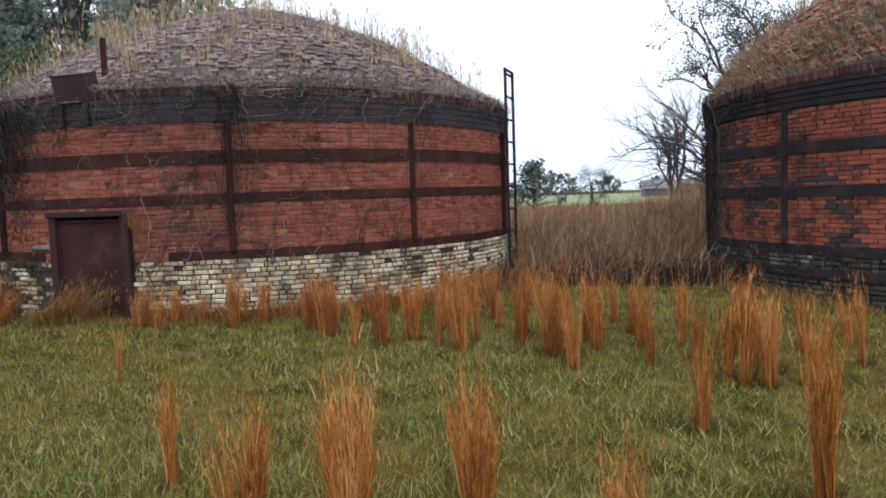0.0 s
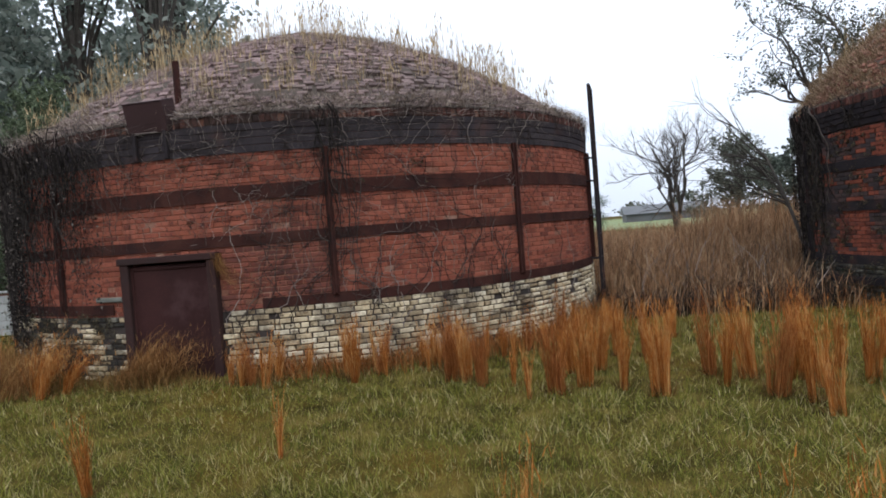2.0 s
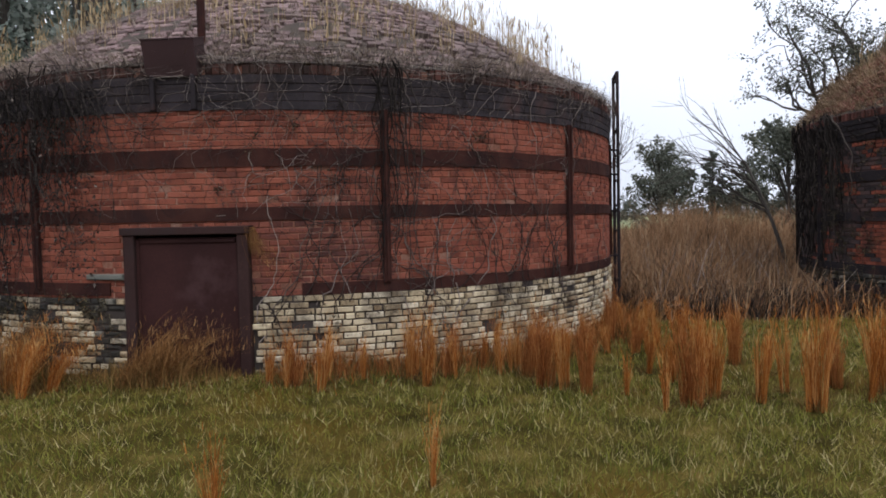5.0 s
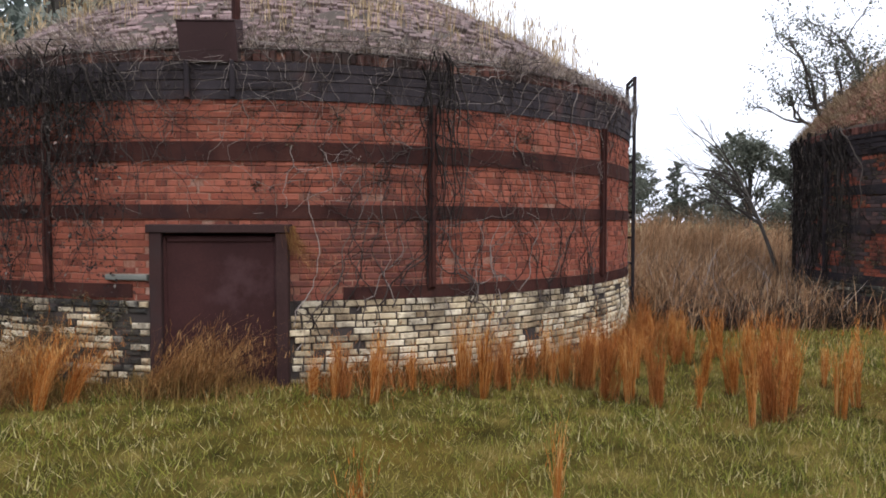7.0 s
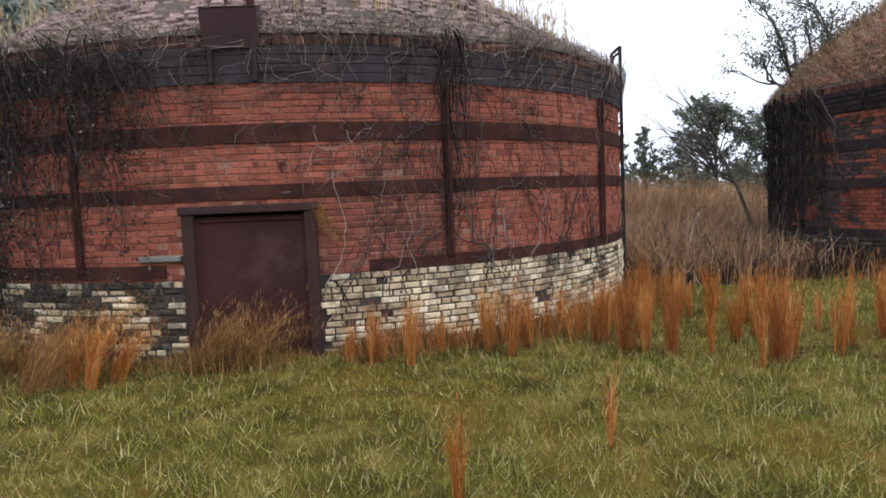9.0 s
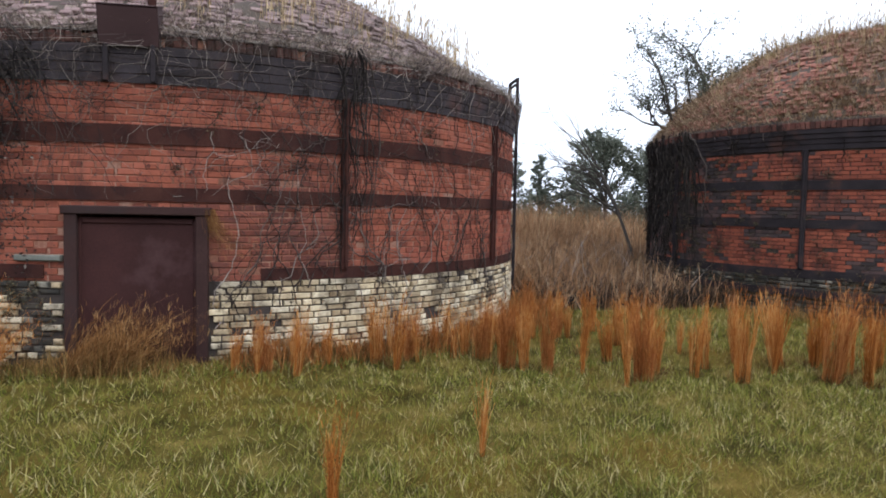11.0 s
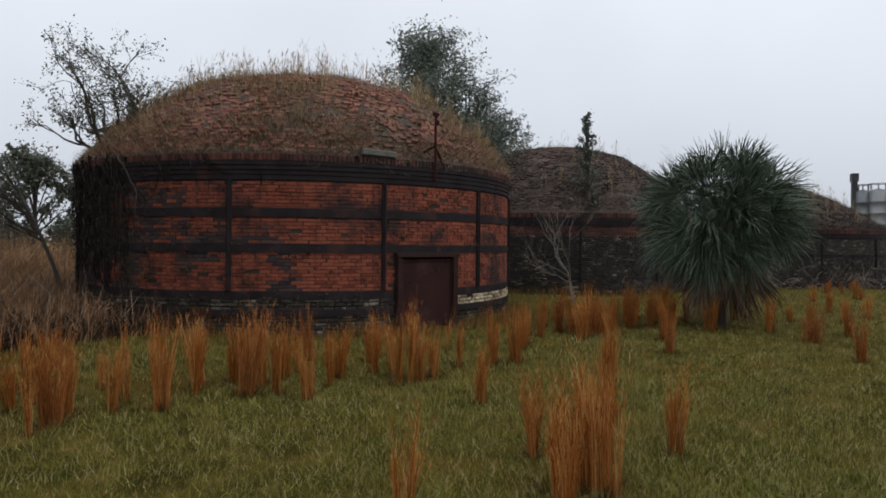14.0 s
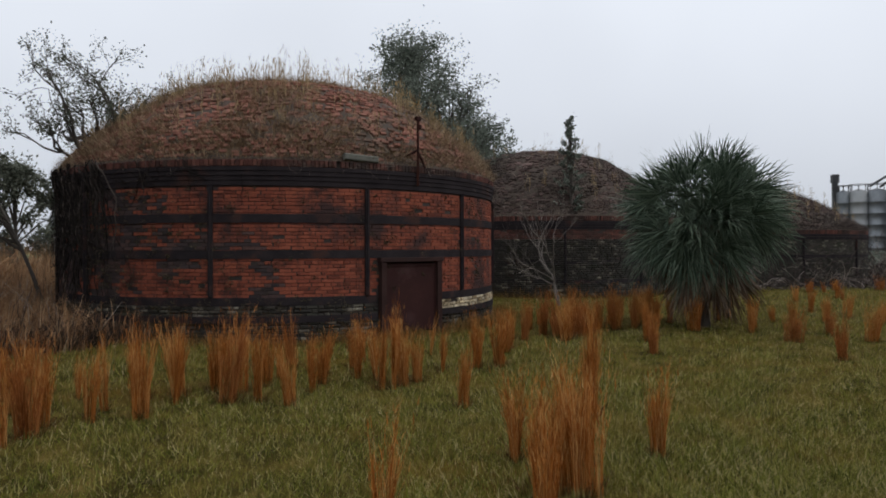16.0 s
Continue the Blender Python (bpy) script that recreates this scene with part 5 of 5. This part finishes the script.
def tree(name, label, at, height, depth=4, spread=0.6, gravity=0.05, leaf=None, per_tip=6, leaf_size=0.12, fuzz=0.25, radius=None, lean=(0, 0, 1), split=(2, 4), category="tree", trunk=0.38, group="", kink=0.18, stems=None, bark=M_BARK):
    pieces, tips = [], []
    radius = radius or height * 0.018
    for stem in stems or (lean,):
        grow((0, 0, -0.1), np.array(stem) / np.linalg.norm(stem), height * trunk * float(np.linalg.norm(stem)), radius, depth, spread, gravity, pieces, tips, split, kink)
    t = thing(name, label, category, group, at=at)
    v, f = join(*pieces)
    k = height / max(1e-6, v[:, 2].max())
    tv, tf = pieces[0]
    part("trunk", mesh_from("trunk", tv * k, tf, bark), t)
    bv, bf = join(*pieces[1:])
    part("branching", mesh_from("branching", bv * k, bf, bark), t, kind="stuff")
    if leaf:
        p = np.array(tips) * k
        p = np.repeat(p, per_tip, 0) + rng.normal(0, fuzz, (len(p) * per_tip, 3))
        part("crown", mesh_from("crown", *leaves(p, np.full(len(p), leaf_size)), leaf), t, kind="stuff")
    return t


def bush(name, label, at, size, leaf, count, leaf_size, category="tree", lobes=40, base=0.1, group="", spire=False):
    """A dense evergreen: stem, limbs, and leaf clumps gathered along many uneven sprays."""
    t = thing(name, label, category, group, at=at)
    lobes = max(lobes, 24) * 2
    sx, sy, sz = size
    cs, pieces, ends = [], [tube([(0, 0, -0.1), (0.05, 0, sz * 0.3), (0, 0.05, sz * 0.8)], [sz * 0.025, sz * 0.018, sz * 0.005], 6)], []
    lop = rng.uniform(0.75, 1.1, 8)
    for i in range(lobes):
        z = base * sz + (1 - base) * sz * ((i + 0.5) / lobes if spire else rng.uniform(0.05, 0.97))
        w = math.sin(min(1, 0.22 + 0.80 * z / sz) * math.pi) ** 0.75
        if spire:
            w = (1 - 0.93 * z / sz) ** 0.7
        a = rng.uniform(0, 6.283)
        d = rng.uniform(0.35, 1.0) * w * lop[int(a / 0.786) % 8]
        c = np.array([math.cos(a) * sx / 2 * d, math.sin(a) * sy / 2 * d, z])
        cs.append(c)
        ends.append(np.array([math.cos(a), math.sin(a), rng.uniform(-0.1, 0.9)]) * rng.uniform(0.05, 0.16) * (sx + sz) / 2 * (0.25 + 0.6 * w if spire else 1.0))
        if i % 2:
            pieces.append(tube([(0, 0, z * 0.5), c * np.array([0.5, 0.5, 0.85]), c], [sz * 0.009, sz * 0.006, sz * 0.002], 3))
    cs, ends = np.array(cs), np.array(ends)
    part("trunk", mesh_from("trunk", *pieces[0], M_BARK), t)
    part("branching", mesh_from("branching", *join(*pieces[1:]), M_BARK), t, kind="stuff")
    k = rng.integers(0, lobes, count)
    f = rng.uniform(-1, 1, count)
    g = rng.normal(0, 1, (count, 3)) * (0.045 * (sx + sz) / 2 * rng.uniform(0.6, 1.4, lobes)[k] * (0.5 if spire else 1.0) * (1.15 - np.abs(f)))[:, None]
    p = cs[k] + ends[k] * f[:, None] + g
    p[:, 2] = np.maximum(p[:, 2], 0.05)
    part("crown", mesh_from("crown", *leaves(p, np.full(count, leaf_size)), leaf), t, kind="stuff")
    return t


def palm(label, at, height, crown_r, fronds, blades_each=26, group="", single=False):
    """A cabbage palm: stout trunk, fan fronds of narrow folded leaflets on arching stalks, dead skirt."""
    t = thing("palm", label, "palm tree", group, at=at)
    th = height * 0.5
    part("trunk", mesh_from("trunk", *tube([(0, 0, -0.1), (0.03, 0, th * 0.5), (0, 0.02, th)], [0.17, 0.15, 0.13], 9), M_BARK), t)
    live, dead, stalks = [], [], []
    for i in range(fronds + fronds // 5):
        gone = i >= fronds
        a = rng.uniform(0, 6.283)
        el = rng.uniform(-1.35, -0.75) if gone else math.asin(rng.uniform(-0.7, 0.99))
        reach = crown_r * rng.uniform(0.35, 0.72) * (1.0 if el > 0 else 0.9)
        d = np.array([math.cos(a) * math.cos(el), math.sin(a) * math.cos(el), math.sin(el)])
        hub = np.array([0, 0, th + 0.1 - (0.35 if gone else 0.0)])
        sag = np.array([0, 0, -0.16 * reach])
        s = [hub, hub + d * reach * 0.55 + np.array([0, 0, 0.08]), hub + d * reach + sag]
        stalks.append(tube(s, [0.018, 0.012, 0.008], 4))
        e, n = s[2], blades_each if not gone else blades_each // 2
        d = d + np.array([0, 0, -0.1])
        d /= np.linalg.norm(d)
        sidev = np.cross(d, (0, 0, 1.0))
        sidev /= np.linalg.norm(sidev) + 1e-9
        upv = np.cross(sidev, d)
        roll = rng.normal(0, 1.3)
        sidev, upv = sidev * math.cos(roll) + upv * math.sin(roll), upv * math.cos(roll) - sidev * math.sin(roll)
        f = np.linspace(-1.4, 1.4, n) + rng.normal(0, 0.06, n) if not gone else np.linspace(-0.6, 0.6, n)
        ln = crown_r * (0.42 if gone else rng.uniform(0.42, 0.6)) * (1 - 0.2 * np.abs(f)) * rng.uniform(0.85, 1.1, n)
        out = d[None] * np.cos(f)[:, None] + sidev[None] * np.sin(f)[:, None] + upv[None] * rng.normal(0.1, 0.08, n)[:, None]
        across = sidev[None] * np.cos(f)[:, None] - d[None] * np.sin(f)[:, None]
        wv = across * 0.010 * crown_r / 1.6
        fall = rng.uniform(0.0, 0.4, n) * ln * (1.25 if el < 0.4 else 0.7)
        down = np.array([0, 0, 1.0])
        m1 = e + out * (ln * 0.45)[:, None] - down * (fall * 0.08)[:, None]
        m2 = e + out * (ln * 0.78)[:, None] - down * (fall * 0.38)[:, None]
        tip = e + out * (ln * 0.95)[:, None] - down * fall[:, None]
        v = np.stack([np.tile(e, (n, 1)) - wv * 0.3, np.tile(e, (n, 1)) + wv * 0.3, m1 - wv, m1 + wv, m2 - wv * 0.6, m2 + wv * 0.6, tip], 1).reshape(-1, 3)
        v[:, 2] = np.maximum(v[:, 2], 0.03)
        o = (np.arange(n) * 7)[:, None]
        (dead if gone else live).append((v, [np.concatenate([o + [[0, 1, 3, 2]], o + [[2, 3, 5, 4]]]), o + [[4, 5, 6]]]))
    if single:
        for i, (piece, stalk) in enumerate(zip(live + dead, stalks)):
            fresh = i < len(live)
            part("frond" if fresh else "dead_frond", mesh_from("frond", *join(piece, stalk), M_PALM if fresh else M_PALM_DEAD), t, "" if fresh else "brown hanging dead frond")
    else:
        part("foliage", mesh_from("foliage", *join(*live, *stalks), M_PALM), t, "green fan foliage", "stuff")
        part("dead_foliage", mesh_from("dead_foliage", *join(*dead), M_PALM_DEAD), t, "brown hanging dead foliage", "stuff")
    return t


rng = np.random.default_rng(21)
palm("bushy green cabbage palm with a skirt of dead fronds", (17.25, -9.92, -0.05), 4.6, 1.92, 170, 34, single=True)
palm("far green cabbage palm at the field edge", (7.8, 46, 0), 4.3, 2.0, 34, 14)
bush("far_shrub", "dark green shrub at the far field edge", (3.0, 46, 0), (5.0, 4, 4.4), M_LEAF, 2600, 0.3, "shrub")
rng = np.random.default_rng(33)
tree("scrub_oak", "small sparse-leaved oak growing from the kiln rim", (10.15, 1.0, 3.3), 3.05, 4, 0.5, 0.04, M_LEAF_GREY, 2, 0.065, 0.06, 0.045, split=(2, 4), trunk=0.36,
     stems=((0.15, 0, 1.1), (-0.85, 0.45, 0.65), (0.45, -0.2, 0.8), (-0.4, 0.2, 0.85), (-0.6, 0.4, 0.3), (0.7, -0.3, 0.5)))
sapling = thing("leaning_sapling", "leafless sapling leaning away beside the kiln", "sapling", at=(10.35, 3.2, 0))
away = np.array([-0.97, 0.22, 0.0])
spine = np.array([np.array([-0.5, 1.3, 0]) * f ** 1.4 + np.array([0, 0, -0.1 + 3.0 * f]) for f in np.linspace(0, 1, 9)])
part("trunk", mesh_from("trunk", *tube(spine, np.linspace(0.055, 0.03, 9), 7), M_BARK), sapling)
whips = []
for i in range(17):
    f = rng.uniform(0.5, 1.0)
    p = np.array([np.interp(f, np.linspace(0, 1, 9), spine[:, c]) for c in range(3)])
    d = away * rng.uniform(0.5, 1.4) + np.array([0, rng.normal(0, 0.2), rng.uniform(0.35, 0.95)])
    grow(p, d / np.linalg.norm(d), rng.uniform(0.9, 1.7), 0.021, 2, 0.3, -0.01, whips, [], (1, 3), 0.09)
part("branching", mesh_from("branching", *join(*whips), M_BARK), sapling, kind="stuff")
tree("dead_shrub", "pale dead twiggy shrub on the kiln rim", tuple(on(C1, 5.05, -141, 3.3)), 1.0, 2, 0.5, 0.02, None, radius=0.012, split=(2, 4), category="shrub", trunk=0.7, bark=M_VINE,
     stems=((-0.6, -0.3, 0.7), (-0.8, -0.5, 0.35), (-0.3, -0.2, 1.0), (-0.9, -0.1, 0.5), (0.2, -0.4, 0.8), (-0.5, -0.6, 0.6)))
tree("bare_sapling", "thin leafless sapling before the third kiln", (20.5, -5.3, 0), 3.5, 4, 0.3, 0.1, None, radius=0.03, stems=((0.03, 0, 1), (-0.18, 0.05, 0.75)), split=(2, 4), category="sapling", trunk=0.45, bark=M_TWIG)
rng = np.random.default_rng(5)
bush("evergreen_oak", "large dark evergreen oak behind the kilns", (29.9, 6.2, 0), (9.0, 8.0, 11.9), M_LEAF, 52000, 0.13, lobes=130, base=0.1)
tree("evergreen_oak", "evergreen oak with loose branches behind the kilns", (31.6, 4.9, 0), 9.9, 5, 0.46, 0.05, M_LEAF, 9, 0.13, 0.18, 0.16, split=(3, 4), trunk=0.3, stems=((0.05, -0.05, 1),))
bush("evergreen_oak", "lower evergreen oak behind the kilns", (32.6, 3.9, 0), (6.5, 6.0, 8.2), M_LEAF, 26000, 0.12, lobes=90, base=0.06)
rng = np.random.default_rng(11)
bush("cedar_sapling", "slim young cedar rooted on the third kiln rim", tuple(on(C3, 4.95, -144, 2.75)), (1.3, 1.3, 3.4), M_LEAF, 2600, 0.10, lobes=30, base=0.05, spire=True)
bush("round_shrub", "dark round evergreen shrub in the field", (15.5, 29.8, 0), (6.2, 6, 6.0), M_LEAF_GREY, 15000, 0.15, "shrub", 24)
tree("bare_tree", "bare twisted winter tree in the field", (13.5, 39, 0), 9.2, 5, 0.42, 0.07, None, radius=0.13, trunk=0.33, split=(3, 4), kink=0.13, stems=((0.02, 0, 1.0), (-0.12, 0.05, 0.95)))
# the lighter grey leaf colour stands in for haze on these far shrubs
bush("evergreen_shrub", "broad dark evergreen shrub behind the reeds", (21.8, 26.8, 0), (8.5, 7, 6.4), M_LEAF_GREY, 16000, 0.2, "shrub", 24)
bush("evergreen_shrub", "broad dark evergreen shrub behind the reeds", (26.5, 27.5, 0), (7.5, 7, 5.8), M_LEAF_GREY, 14000, 0.2, "shrub", 22)
bush("young_pine", "young dark pine at the field edge", (18.4, 29.0, 0), (3.0, 3.0, 5.2), M_LEAF, 3000, 0.2, lobes=24, base=0.05, spire=True)
bush("far_tree", "lone spreading tree far across the field", (27, 62, 0), (7, 6, 6.5), M_LEAF, 2600, 0.4, lobes=16, base=0.5)
bush("kiln_side_cedar", "feathery dark cedar crowding the kiln side", (-6.35, 0.3, 0), (2.6, 2.6, 5.2), M_CEDAR, 15000, 0.08, lobes=50, base=0.22)
bush("kiln_side_cedar", "feathery dark cedar behind the block wall", (-8.2, 2.9, 0), (4.6, 3.6, 6.2), M_CEDAR, 18000, 0.12, lobes=46, base=0.05)
bush("brush_shrub", "low green shrub before the block wall", (-6.2, -0.6, 0), (1.1, 1.0, 1.2), M_LEAF_GREY, 900, 0.06, "shrub", 12)
nest = thing("dead_grass_tuft", "tangle of dead straw hanging at the lintel end", "grass tuft", mesh=DROOP[1][0], at=tuple(on(C1, R1 + 0.1, -86.0, 1.6)))
nest.rotation_euler = (math.pi, 0, 0.6)
nest.scale = (0.5, 0.5, 0.75)
# the wood to the west
for i in range(28):
    a = 113.5 + (i % 14) * 2.9 + rng.normal(0, 0.8)
    d = (25 if i < 14 else 34) + rng.uniform(-2, 3)
    x, y = 2 + d * math.cos(rad(a)), -12.8 + d * math.sin(rad(a))
    h = rng.uniform(10, 15.5)
    bush("wood_tree", "tall dark evergreen tree of the dense wood", (x, y, 0), (6.5, 6.0, h), M_LEAF_HAZE, 3800, 0.29, lobes=36, base=0.05, group="trees of the wood")
for i in range(12):
    x = -8 - i * 2.6 + rng.normal(0, 0.5)
    bush("wood_shrub", "dense dark undergrowth at the wood edge", (x, 4.2 + rng.uniform(-0.6, 2.5), 0), (3.6, 3.0, rng.uniform(2.6, 4.5)), M_LEAF_HAZE, 2600, 0.2, "shrub", 16, 0.02, "wood undergrowth")
# far tree line that closes the field
for i in range(46):
    a = 2.0 + i * 3.9
    d = 250 + rng.uniform(-20, 30)
    if 70 < a < 100 or a < 12:
        d += 60
    bush("tree_line", "distant hazy tree line", (8 + d * math.cos(rad(a)), -6 + d * math.sin(rad(a)), 0), (22, 16, rng.uniform(6, 10)), M_LEAF_GREY, 500, 1.6, lobes=12, base=0.02, group="distant tree line")

# ---- brush before the overgrown kiln ----
pieces = []
for i in range(420):
    a = rng.uniform(-215, -50)
    p = on(C4, 5.0 + rng.uniform(0.1, 2.2), a, 0.0)
    d = np.array([rng.normal(0, 0.7), rng.normal(0, 0.7), rng.uniform(0.3, 1.2)])
    grow(p, d / np.linalg.norm(d), rng.uniform(0.7, 1.7), rng.uniform(0.008, 0.02), 1, 0.8, -0.08, pieces, [], (1, 3), 0.3)
for i in range(420):
    p = np.array([rng.uniform(35, 47), rng.uniform(-18.5, -12.6), 0.0])
    d = np.array([rng.normal(0, 0.6), rng.normal(0, 0.6), rng.uniform(0.4, 1.2)])
    grow(p, d / np.linalg.norm(d), rng.uniform(0.9, 2.0) * np.clip((p[1] + 21) / 6, 0.5, 1.2), rng.uniform(0.01, 0.022), 1, 0.8, -0.06, pieces, [], (2, 3), 0.3)
tagged(new("dead_brush", mesh_from("dead_brush", *join(*pieces), M_VINE)), "tangled grey leafless brush heaped against and beside the kiln", "brush", kind="stuff")
hedge = scatter(5000, 44, 90, -26, -8)
tagged(new("field_hedge", mesh_from("field_hedge", *leaves(hedge + np.stack([0 * hedge[:, 0], 0 * hedge[:, 0], rng.uniform(0, 1.3, len(hedge))], 1), np.full(len(hedge), 0.45)), M_LEAF)), "low green hedge before the warehouse", "hedge", kind="stuff")
